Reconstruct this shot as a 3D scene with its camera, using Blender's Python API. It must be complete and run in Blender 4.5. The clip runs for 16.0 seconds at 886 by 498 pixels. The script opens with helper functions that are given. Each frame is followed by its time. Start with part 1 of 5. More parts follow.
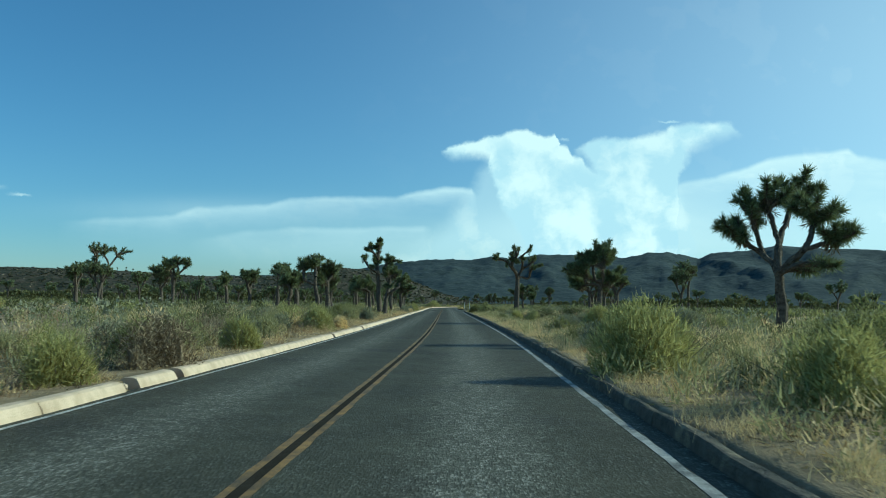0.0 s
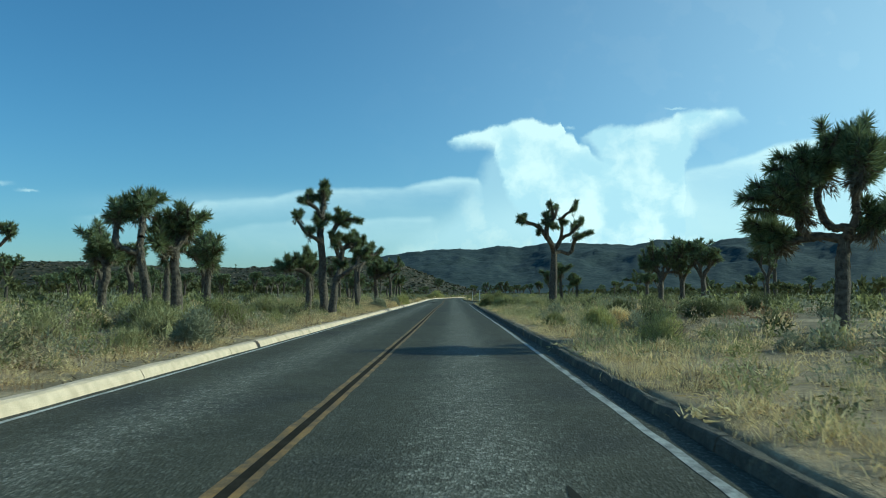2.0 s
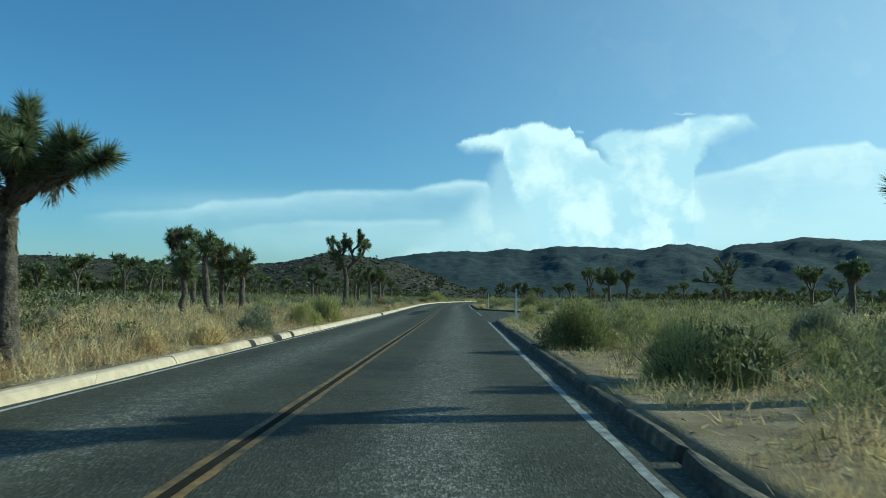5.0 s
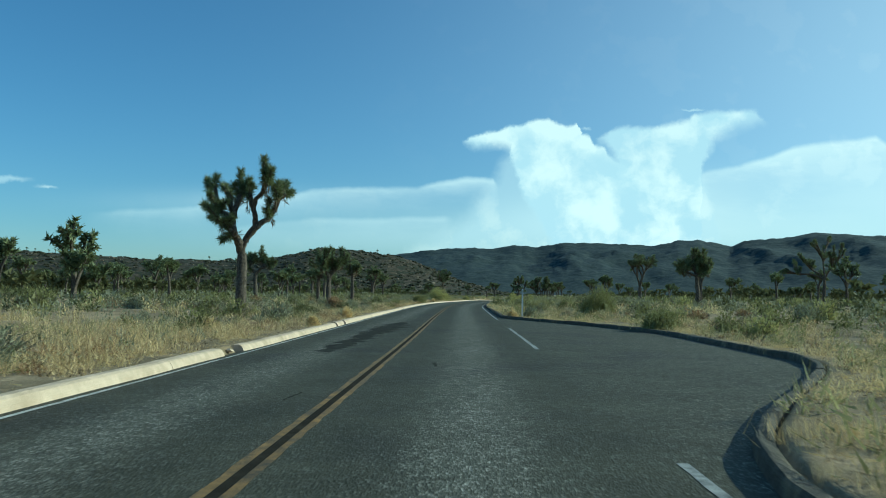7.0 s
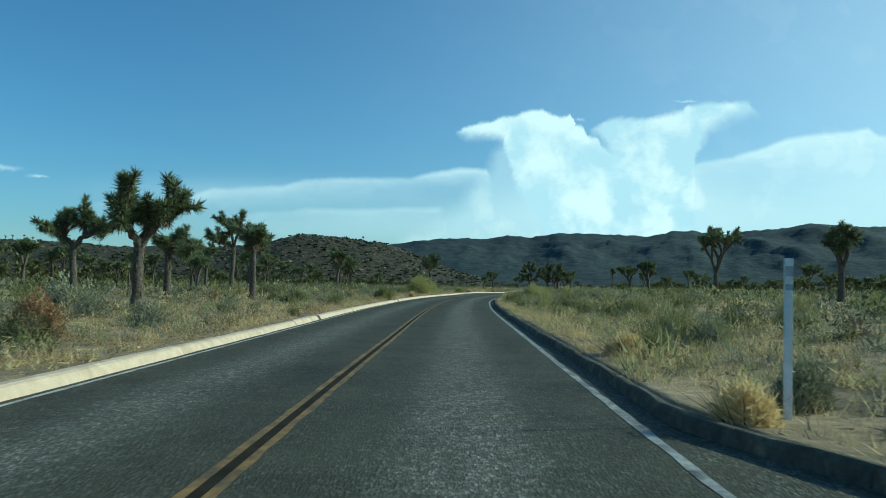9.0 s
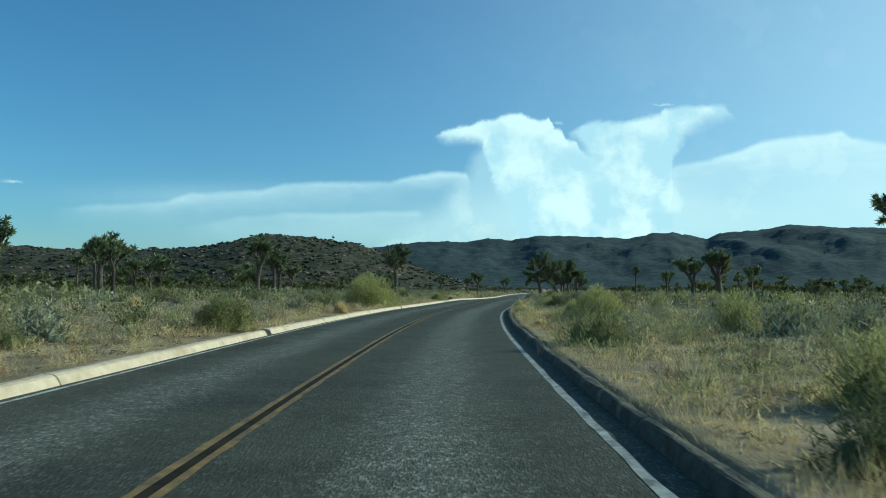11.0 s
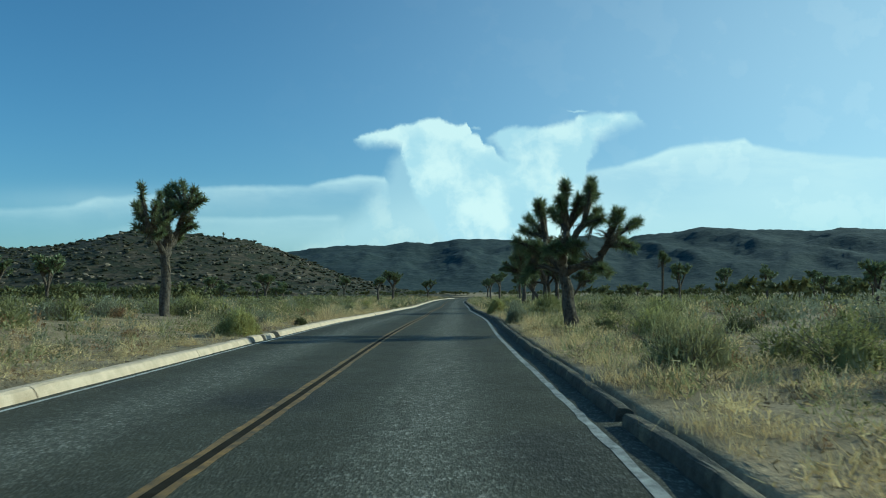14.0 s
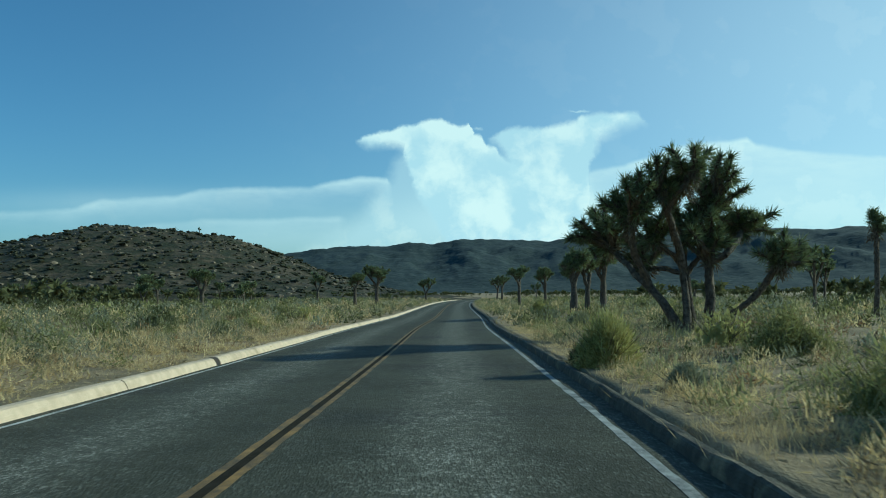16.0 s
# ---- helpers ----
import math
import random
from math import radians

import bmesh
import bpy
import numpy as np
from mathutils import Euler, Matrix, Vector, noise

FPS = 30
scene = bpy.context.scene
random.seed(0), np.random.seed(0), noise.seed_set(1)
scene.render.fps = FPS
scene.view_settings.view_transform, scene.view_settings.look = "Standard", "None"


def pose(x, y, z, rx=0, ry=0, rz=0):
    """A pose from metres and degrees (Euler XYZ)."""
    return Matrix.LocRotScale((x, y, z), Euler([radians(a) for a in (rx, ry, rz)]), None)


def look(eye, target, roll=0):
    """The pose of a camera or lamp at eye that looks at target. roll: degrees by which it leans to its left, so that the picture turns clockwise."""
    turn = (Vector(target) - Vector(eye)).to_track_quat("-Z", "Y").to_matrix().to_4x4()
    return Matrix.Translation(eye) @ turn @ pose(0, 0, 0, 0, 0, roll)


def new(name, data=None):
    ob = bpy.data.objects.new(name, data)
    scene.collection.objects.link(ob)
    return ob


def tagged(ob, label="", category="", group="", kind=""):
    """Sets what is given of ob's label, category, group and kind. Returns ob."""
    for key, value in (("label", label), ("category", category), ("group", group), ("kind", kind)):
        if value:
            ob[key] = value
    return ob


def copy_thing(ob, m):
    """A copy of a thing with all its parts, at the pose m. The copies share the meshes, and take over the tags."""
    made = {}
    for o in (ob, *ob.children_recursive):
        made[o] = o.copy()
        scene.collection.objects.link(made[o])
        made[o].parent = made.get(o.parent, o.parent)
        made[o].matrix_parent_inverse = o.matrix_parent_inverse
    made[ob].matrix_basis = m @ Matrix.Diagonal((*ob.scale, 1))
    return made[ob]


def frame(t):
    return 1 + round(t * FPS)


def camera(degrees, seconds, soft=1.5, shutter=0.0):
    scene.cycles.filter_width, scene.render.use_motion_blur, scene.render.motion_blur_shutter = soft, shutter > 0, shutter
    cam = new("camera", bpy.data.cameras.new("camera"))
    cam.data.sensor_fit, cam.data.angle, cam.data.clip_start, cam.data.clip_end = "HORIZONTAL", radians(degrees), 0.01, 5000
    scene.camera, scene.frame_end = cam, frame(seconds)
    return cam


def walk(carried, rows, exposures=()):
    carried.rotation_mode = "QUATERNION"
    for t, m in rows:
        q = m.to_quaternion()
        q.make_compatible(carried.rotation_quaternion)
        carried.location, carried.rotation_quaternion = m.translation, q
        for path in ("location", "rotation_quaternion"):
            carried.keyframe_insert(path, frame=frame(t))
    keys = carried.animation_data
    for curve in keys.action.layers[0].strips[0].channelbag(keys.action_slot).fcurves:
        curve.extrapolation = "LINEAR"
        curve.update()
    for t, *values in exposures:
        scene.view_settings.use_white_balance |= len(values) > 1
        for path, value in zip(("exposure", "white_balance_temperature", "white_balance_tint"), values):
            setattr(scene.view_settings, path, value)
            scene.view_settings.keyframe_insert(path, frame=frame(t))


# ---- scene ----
cam = camera(58.0, 16.0, soft=0.95, shutter=0.08)
PATH = [
    (0, (-0.018, -0.000, 1.351), (-0.228, 9.975, 2.029), 0.82),
    (0.5, (0.128, 8.733, 1.348), (-0.185, 18.708, 1.989), 0.69),
    (1, (0.172, 17.496, 1.346), (-0.234, 27.468, 1.967), 0.38),
    (1.5, (0.154, 26.309, 1.358), (-0.228, 36.284, 1.943), 0.16),
    (2, (0.134, 35.092, 1.338), (-0.161, 45.072, 1.893), 0.12),
    (2.5, (0.135, 44.000, 1.351), (0.018, 53.984, 1.906), 0.24),
    (3, (0.104, 53.052, 1.346), (0.055, 63.038, 1.889), 0.56),
    (3.5, (0.115, 62.247, 1.350), (0.164, 72.230, 1.924), 0.63),
    (4, (-0.003, 71.438, 1.353), (0.089, 81.411, 2.081), 0.46),
    (4.5, (-0.155, 80.563, 1.347), (-0.312, 90.538, 2.040), 0.44),
    (5, (-0.340, 89.657, 1.354), (-0.732, 99.632, 1.940), 0.90),
    (7.5, (-1.418, 135.443, 1.349), (-1.938, 145.415, 1.895), 0.51),
    (8, (-1.655, 144.682, 1.354), (-2.191, 154.654, 1.881), 0.01),
    (8.5, (-1.818, 153.934, 1.348), (-2.271, 163.912, 1.819), 0.63),
    (9, (-1.974, 163.185, 1.351), (-2.366, 173.168, 1.787), 0.85),
    (11.5, (-2.394, 208.982, 1.353), (-2.482, 218.969, 1.860), 0.22),
    (12, (-2.347, 217.931, 1.348), (-2.366, 227.917, 1.877), -0.13),
    (12.5, (-2.152, 226.876, 1.349), (-1.881, 236.858, 1.888), -0.26),
    (13, (-1.719, 235.816, 1.353), (-1.216, 245.789, 1.892), -0.30),
    (13.5, (-0.989, 244.778, 1.355), (-0.290, 254.739, 1.900), -0.22),
    (14, (-0.041, 253.722, 1.345), (0.829, 263.669, 1.884), -0.19),
    (14.5, (0.806, 262.560, 1.334), (1.751, 272.501, 1.881), 0.05),
    (15, (1.681, 271.334, 1.360), (2.513, 281.282, 1.940), 0.02),
    (15.5, (2.537, 280.046, 1.352), (3.351, 289.997, 1.906), -0.46),
    (16, (3.484, 288.777, 1.344), (4.319, 298.727, 1.894), -0.44),
]
walk(cam, [(t, look(eye, target, roll)) for t, eye, target, roll in PATH], exposures=[(0, 0.0, 4750, -23), (12.3, 0.0, 4750, -23), (13, -0.13, 4750, -23), (16, -0.13, 4750, -23)])

# ---- light and sky ----
SUN_ELEVATION, SUN_AZIMUTH = 26.0, 77.5  # degrees; azimuth clockwise from the road's direction (+y)
sun_way = Vector((math.sin(radians(SUN_AZIMUTH)) * math.cos(radians(SUN_ELEVATION)),
                  math.cos(radians(SUN_AZIMUTH)) * math.cos(radians(SUN_ELEVATION)), math.sin(radians(SUN_ELEVATION))))
sun = new("sun", bpy.data.lights.new("sun", "SUN"))
sun.data.energy, sun.data.angle, sun.data.color = 4.0, radians(0.55), (1.0, 0.855, 0.65)
sun.matrix_world = look(sun_way * 100, (0, 0, 0))

# clouds, in the plane one unit ahead (+y): wisps as place, size and strength
PUFFS = [(0.262, 0.2345, 0.020, 0.0022, 0.45), (-0.620, 0.139, 0.050, 0.0070, 0.45), (-0.560, 0.130, 0.020, 0.0035, 0.35), (0.128, 0.2050, 0.010, 0.0035, 0.35)]
# thin veils; the wide first one is added to whiten the sky sunward
VEILS = [
    (0.950, 0.280, 0.6500, 0.3600, 0.58), (0.114, 0.087, 0.1344, 0.0240, 0.34), (0.241, 0.110, 0.0849, 0.0311, 0.30), (0.326, 0.082, 0.2334, 0.0283, 0.40),
    (0.560, 0.120, 0.1800, 0.0400, 0.40), (-0.130, 0.068, 0.1800, 0.0220, 0.22), (0.130, 0.098, 0.0700, 0.0300, 0.45), (0.225, 0.120, 0.0500, 0.0350, 0.30), (-0.300, 0.112, 0.1600, 0.0160, 0.16),
]
# sheets with a sharp upper edge: (place, height of the edge, strength) from left to right, then the depth to which they fade
DECKS = [
    ([(-0.512, 0.098, 0.0), (-0.455, 0.102, 0.35), (-0.368, 0.107, 0.55), (-0.332, 0.118, 0.66), (-0.246, 0.122, 0.62), (-0.218, 0.130, 0.60), (-0.168, 0.133, 0.60), (-0.082, 0.134, 0.74), (-0.053, 0.142, 0.85), (-0.018, 0.147, 0.95), (0.014, 0.1455, 0.95), (0.021, 0.137, 0.0)], 0.0155),
    ([(-0.345, 0.075, 0.0), (-0.274, 0.088, 0.30), (-0.210, 0.0935, 0.40), (-0.124, 0.0945, 0.46), (-0.046, 0.0975, 0.55), (-0.034, 0.095, 0.0)], 0.016),
    ([(0.265, 0.148, 0.0), (0.276, 0.156, 0.70), (0.319, 0.164, 0.85), (0.354, 0.175, 0.85), (0.383, 0.187, 0.92), (0.418, 0.193, 0.90), (0.453, 0.1965, 0.92), (0.485, 0.201, 0.95), (0.497, 0.193, 0.90), (0.543, 0.185, 0.90), (0.800, 0.170, 0.7)], 0.055),
]
# towers: upper edge, lower edge (place, height), strength and softness
TOWERS = [
    ([(-0.024, 0.191), (-0.012, 0.198), (-0.001, 0.202), (0.017, 0.204), (0.035, 0.212), (0.053, 0.215), (0.070, 0.221), (0.085, 0.222), (0.095, 0.218), (0.106, 0.212), (0.119, 0.215), (0.123, 0.199), (0.133, 0.197), (0.140, 0.187),
      (0.150, 0.187), (0.157, 0.178), (0.166, 0.171), (0.185, 0.157), (0.215, 0.130), (0.250, 0.095)],
     [(-0.024, 0.189), (-0.012, 0.185), (0.003, 0.182), (0.026, 0.182), (0.033, 0.180), (0.046, 0.135), (0.066, 0.095), (0.095, 0.050)], 0.93, 0.0045),
    ([(0.142, 0.194), (0.150, 0.200), (0.163, 0.207), (0.177, 0.210), (0.213, 0.212), (0.234, 0.217), (0.259, 0.221), (0.266, 0.229), (0.284, 0.232), (0.320, 0.234), (0.334, 0.232), (0.343, 0.225), (0.350, 0.2165)],
     [(0.142, 0.194), (0.152, 0.188), (0.163, 0.174), (0.171, 0.157), (0.176, 0.050), (0.268, 0.050), (0.275, 0.157), (0.280, 0.177), (0.291, 0.193), (0.308, 0.2035), (0.326, 0.211), (0.343, 0.2185), (0.350, 0.218)], 0.88, 0.007),
    ([(-0.100, 0.049), (-0.071, 0.067), (-0.040, 0.081), (-0.008, 0.113), (0.010, 0.142), (0.024, 0.162), (0.035, 0.183), (0.070, 0.184), (0.156, 0.164), (0.212, 0.157), (0.276, 0.157), (0.296, 0.071)],
     [(-0.100, -0.1), (0.296, -0.1)], 0.46, 0.030),
]


def sky_world():
    world = bpy.data.worlds.new("sky")
    world.use_nodes = True
    nt = world.node_tree
    nt.nodes.clear()
    N, L = nt.nodes.new, nt.links.new

    def math_node(op, a, b=None, c=None, clamp=False):
        n = N("ShaderNodeMath")
        n.operation, n.use_clamp = op, clamp
        for i, v in enumerate((a, b, c)):
            if v is None:
                continue
            if isinstance(v, (int, float)):
                n.inputs[i].default_value = v
            else:
                L(v, n.inputs[i])
        return n.outputs[0]

    sky = N("ShaderNodeTexSky")
    sky.sky_type, sky.sun_disc = "NISHITA", False
    sky.sun_elevation, sky.sun_rotation = radians(SUN_ELEVATION), radians(SUN_AZIMUTH)
    sky.altitude, sky.air_density, sky.dust_density, sky.ozone_density = 1000, 1.15, 0.9, 4.0
    co = N("ShaderNodeTexCoord")
    sep = N("ShaderNodeSeparateXYZ")
    L(co.outputs["Generated"], sep.inputs[0])
    ahead = math_node("MAXIMUM", sep.outputs[1], 0.05)
    u, v = math_node("DIVIDE", sep.outputs[0], ahead), math_node("DIVIDE", sep.outputs[2], ahead)
    plane = N("ShaderNodeCombineXYZ")
    L(u, plane.inputs[0]), L(v, plane.inputs[1])

    def noise_node(scale, detail, rough, vec):
        n = N("ShaderNodeTexNoise")
        n.inputs["Scale"].default_value, n.inputs["Detail"].default_value, n.inputs["Roughness"].default_value = scale, detail, rough
        L(vec, n.inputs["Vector"])
        return n

    def vec(op, a, b):
        n = N("ShaderNodeVectorMath")
        n.operation = op
        for i, w in enumerate((a, b)):
            if isinstance(w, tuple):
                n.inputs[i].default_value = w
            else:
                L(w, n.inputs[i])
        return n

    warp = noise_node(34, 7, 0.60, plane.outputs[0])
    shift = vec("MULTIPLY", vec("SUBTRACT", warp.outputs["Color"], (0.5, 0.5, 0.5)).outputs[0], (0.024, 0.020, 0))
    where = vec("ADD", plane.outputs[0], shift.outputs[0]).outputs[0]

    def sum_of(puffs, where):
        total = None
        for pu, pv, ru, rv, s in puffs:
            q = vec("MULTIPLY", vec("SUBTRACT", where, (pu, pv, 0)).outputs[0], (1 / ru, 1 / rv, 0))
            d = vec("DOT_PRODUCT", q.outputs[0], q.outputs[0]).outputs["Value"]
            puff = math_node("MULTIPLY", math_node("EXPONENT", math_node("MULTIPLY", d, -1.0)), s * 1.5)
            total = puff if total is None else math_node("ADD", total, puff)
        return total

    def smooth(value, a, b, c=0.0, d=1.0):
        n = N("ShaderNodeMapRange")
        n.interpolation_type = "SMOOTHSTEP"
        for i, w in enumerate((a, b, c, d)):
            n.inputs[i + 1].default_value = w
        L(value, n.inputs[0])
        return n.outputs[0]

    wisps = noise_node(11, 6, 0.6, vec("MULTIPLY", plane.outputs[0], (0.7, 2.4, 1)).outputs[0])
    thick = sum_of(PUFFS, where)
    thick = math_node("ADD", thick, math_node("MULTIPLY", math_node("SUBTRACT", wisps.outputs[0], 0.5), math_node("MINIMUM", thick, 0.7)))
    veil = math_node("SUBTRACT", 1.0, math_node("EXPONENT", math_node("MULTIPLY", sum_of(VEILS, plane.outputs[0]), -0.9)))
    soft = vec("ADD", plane.outputs[0], vec("MULTIPLY", shift.outputs[0], (0.5, 0.30, 0)).outputs[0]).outputs[0]

    def split(at):
        n = N("ShaderNodeSeparateXYZ")
        L(at, n.inputs[0])
        return n.outputs[0], n.outputs[1]

    def along(points, k, at):
        """A broken line through the points' k-th numbers, by place."""
        total = None
        for p, q in zip(points, points[1:]):
            n = N("ShaderNodeMapRange")
            for i, w in enumerate((p[0], q[0], 0.0, q[k] - p[k])):
                n.inputs[i + 1].default_value = w
            L(at, n.inputs[0])
            total = math_node("ADD", n.outputs[0], total if total is not None else points[0][k])
        return total

    clear = math_node("SUBTRACT", 1.0, veil)
    du, dv = split(soft)
    for points, depth in DECKS:
        below = math_node("SUBTRACT", along(points, 1, du), dv)
        sheet = math_node("MULTIPLY", smooth(below, -0.002, 0.006), math_node("EXPONENT", math_node("MULTIPLY", math_node("MAXIMUM", below, 0.0), -1.0 / depth)))
        sheet = math_node("MULTIPLY", math_node("MULTIPLY", sheet, along(points, 2, du)), smooth(wisps.outputs[0], 0.34, 0.62, 0.60, 1.05))
        clear = math_node("MULTIPLY", clear, math_node("SUBTRACT", 1.0, sheet, clamp=True))
    tu, tv = split(where)
    rim, solid = None, math_node("SUBTRACT", 1.0, smooth(thick, 0.28, 1.05))
    for upper, lower, strength, edge in TOWERS:
        down = math_node("SUBTRACT", along(upper, 1, tu), tv)
        deep = math_node("MINIMUM", down, math_node("MULTIPLY", math_node("SUBTRACT", tv, along(lower, 1, tu)), 0.35))
        ends = math_node("MULTIPLY", smooth(tu, upper[0][0] - 0.002, upper[0][0] + 0.004), smooth(tu, upper[-1][0] - 0.006, upper[-1][0] + 0.004, 1.0, 0.0))
        mass = math_node("MULTIPLY", math_node("MULTIPLY", smooth(deep, -edge * 0.5, edge), ends), strength)
        solid = math_node("MULTIPLY", solid, math_node("SUBTRACT", 1.0, mass))
        if rim is None:
            rim = math_node("MULTIPLY", math_node("MULTIPLY", smooth(down, 0.0, 0.030, 1.0, 0.0), mass), smooth(tv, 0.155, 0.19))
    cover = math_node("SUBTRACT", 1.0, math_node("MULTIPLY", solid, clear))
    cover = math_node("MULTIPLY", cover, math_node("GREATER_THAN", sep.outputs[1], 0.06), clamp=True)
    folds = noise_node(15, 5, 0.55, where)
    lit = math_node("ADD", smooth(folds.outputs[0], 0.40, 0.62), math_node("MULTIPLY", rim, 0.7), clamp=True)
    lit = math_node("MAXIMUM", lit, math_node("MULTIPLY", solid, 0.75))
    cloud = N("ShaderNodeMix")
    cloud.data_type = "RGBA"
    cloud.inputs["A"].default_value, cloud.inputs["B"].default_value = (6.9, 7.6, 7.7, 1), (10.1, 9.5, 8.45, 1)
    L(lit, cloud.inputs["Factor"])
    mix = N("ShaderNodeMix")
    mix.data_type = "RGBA"
    L(cover, mix.inputs["Factor"]), L(sky.outputs[0], mix.inputs["A"]), L(cloud.outputs["Result"], mix.inputs["B"])
    back = N("ShaderNodeBackground")
    back.inputs["Strength"].default_value = 0.10
    L(mix.outputs["Result"], back.inputs["Color"])
    out = N("ShaderNodeOutputWorld")
    L(back.outputs[0], out.inputs["Surface"])
    scene.world = world


sky_world()


# ---- materials ----
def material(name, low, high, scale=3.0, rough=0.85, bump=0.0, bump_scale=40.0, source="noise", light=0.0, stain=None, stain_scale=0.4, stain_at=(0.5, 0.7), stain_rough=0.5, spec=0.3):
    """Colour between low and high by noise, by the object, or by the leaf; stain: a third colour in patches; light: how much shines through."""
    m = bpy.data.materials.new(name)
    m.use_nodes = True
    nt = m.node_tree
    N, L = nt.nodes.new, nt.links.new
    bsdf, out = nt.nodes["Principled BSDF"], nt.nodes["Material Output"]
    geo = N("ShaderNodeNewGeometry")
    tex = N("ShaderNodeTexNoise")
    tex.inputs["Scale"].default_value, tex.inputs["Detail"].default_value = scale, 6
    L(geo.outputs["Position"], tex.inputs["Vector"])
    ramp = N("ShaderNodeMapRange")
    ramp.inputs["From Min"].default_value, ramp.inputs["From Max"].default_value = (0.32, 0.68) if source == "noise" else (0.0, 1.0)
    if source == "leaf":
        L(geo.outputs["Random Per Island"], ramp.inputs["Value"])
    elif source == "object":
        info = N("ShaderNodeObjectInfo")
        both = N("ShaderNodeMath")
        both.operation = "MULTIPLY_ADD"
        both.inputs[1].default_value = 0.5
        L(info.outputs["Random"], both.inputs[0])
        half = N("ShaderNodeMath")
        half.operation = "MULTIPLY"
        half.inputs[1].default_value = 0.5
        L(tex.outputs[0], half.inputs[0]), L(half.outputs[0], both.inputs[2]), L(both.outputs[0], ramp.inputs["Value"])
    else:
        L(tex.outputs[0], ramp.inputs["Value"])
    mix = N("ShaderNodeMix")
    mix.data_type = "RGBA"
    mix.inputs["A"].default_value, mix.inputs["B"].default_value = (*low, 1), (*high, 1)
    L(ramp.outputs[0], mix.inputs["Factor"])
    colour = mix.outputs["Result"]
    if stain:
        patch = N("ShaderNodeTexNoise")
        patch.inputs["Scale"].default_value, patch.inputs["Detail"].default_value, patch.inputs["Roughness"].default_value = stain_scale, 7, stain_rough
        L(geo.outputs["Position"], patch.inputs["Vector"])
        edge = N("ShaderNodeMapRange")
        edge.inputs["From Min"].default_value, edge.inputs["From Max"].default_value = stain_at
        L(patch.outputs[0], edge.inputs["Value"])
        mix2 = N("ShaderNodeMix")
        mix2.data_type = "RGBA"
        mix2.inputs["B"].default_value = (*stain, 1)
        L(edge.outputs[0], mix2.inputs["Factor"]), L(colour, mix2.inputs["A"])
        colour = mix2.outputs["Result"]
    L(colour, bsdf.inputs["Base Color"])
    bsdf.inputs["Roughness"].default_value = rough
    bsdf.inputs["Specular IOR Level"].default_value = spec
    if bump:
        grain = N("ShaderNodeTexNoise")
        grain.inputs["Scale"].default_value, grain.inputs["Detail"].default_value = bump_scale, 4
        L(geo.outputs["Position"], grain.inputs["Vector"])
        b = N("ShaderNodeBump")
        b.inputs["Strength"].default_value, b.inputs["Distance"].default_value = 1.0, bump
        L(grain.outputs[0], b.inputs["Height"]), L(b.outputs[0], bsdf.inputs["Normal"])
    if light:
        glow = N("ShaderNodeBsdfTranslucent")
        L(colour, glow.inputs["Color"])
        blend = N("ShaderNodeMixShader")
        blend.inputs[0].default_value = light
        L(bsdf.outputs[0], blend.inputs[1]), L(glow.outputs[0], blend.inputs[2]), L(blend.outputs[0], out.inputs["Surface"])
    return m


SAND = material("sandy_soil", (0.33, 0.235, 0.125), (0.60, 0.445, 0.255), 9.0, 0.95, 0.03, 26, stain=(0.23, 0.170, 0.088), stain_scale=0.5, stain_at=(0.33, 0.57), stain_rough=0.7)
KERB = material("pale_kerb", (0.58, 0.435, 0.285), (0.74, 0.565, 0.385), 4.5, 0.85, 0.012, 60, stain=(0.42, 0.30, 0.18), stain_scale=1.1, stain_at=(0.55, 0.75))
# right kerb: dull grey asphalt, with the verge's shade darkened into the colour
DULL_SHADED_KERB = material("dull_shaded_kerb", (0.070, 0.060, 0.044), (0.135, 0.115, 0.082), 6.0, 0.92, 0.03, 30, stain=(0.30, 0.235, 0.14), stain_scale=1.6, stain_at=(0.54, 0.70), stain_rough=0.7)
BROWN_TWIGS = material("brown_twigs", (0.17, 0.125, 0.07), (0.40, 0.31, 0.18), source="leaf", rough=0.9, light=0.15)
YUCCA = material("yucca_leaves", (0.090, 0.108, 0.042), (0.30, 0.32, 0.145), source="leaf", rough=0.45, light=0.28)
DEAD = material("dead_leaves", (0.10, 0.075, 0.045), (0.26, 0.20, 0.125), source="leaf", rough=0.9, light=0.08)
BARK = material("shaggy_bark", (0.058, 0.046, 0.034), (0.18, 0.143, 0.104), 9.0, 0.95, 0.05, 22)
GRASS = material("dry_grass", (0.46, 0.33, 0.14), (0.86, 0.67, 0.35), source="leaf", rough=0.8, light=0.38)
GREEN_WEED = material("green_weeds", (0.23, 0.21, 0.085), (0.50, 0.455, 0.21), source="leaf", rough=0.75, light=0.4)
RUST_WEED = material("rusty_weeds", (0.24, 0.135, 0.06), (0.46, 0.29, 0.14), source="leaf", rough=0.8, light=0.25)
OLIVE = material("olive_foliage", (0.15, 0.15, 0.050), (0.37, 0.345, 0.125), source="leaf", rough=0.7, light=0.42)
LIME = material("yellow_green_foliage", (0.27, 0.255, 0.080), (0.57, 0.515, 0.19), source="leaf", rough=0.7, light=0.42)
SAGE = material("grey_green_foliage", (0.19, 0.19, 0.11), (0.38, 0.365, 0.225), source="leaf", rough=0.8, light=0.3)
DARK = material("dark_foliage", (0.075, 0.080, 0.028), (0.19, 0.18, 0.070), source="leaf", rough=0.7, light=0.3)
DEAD_WOOD = material("dead_wood", (0.30, 0.25, 0.18), (0.52, 0.45, 0.34), 14.0, 0.9, 0.02, 60)
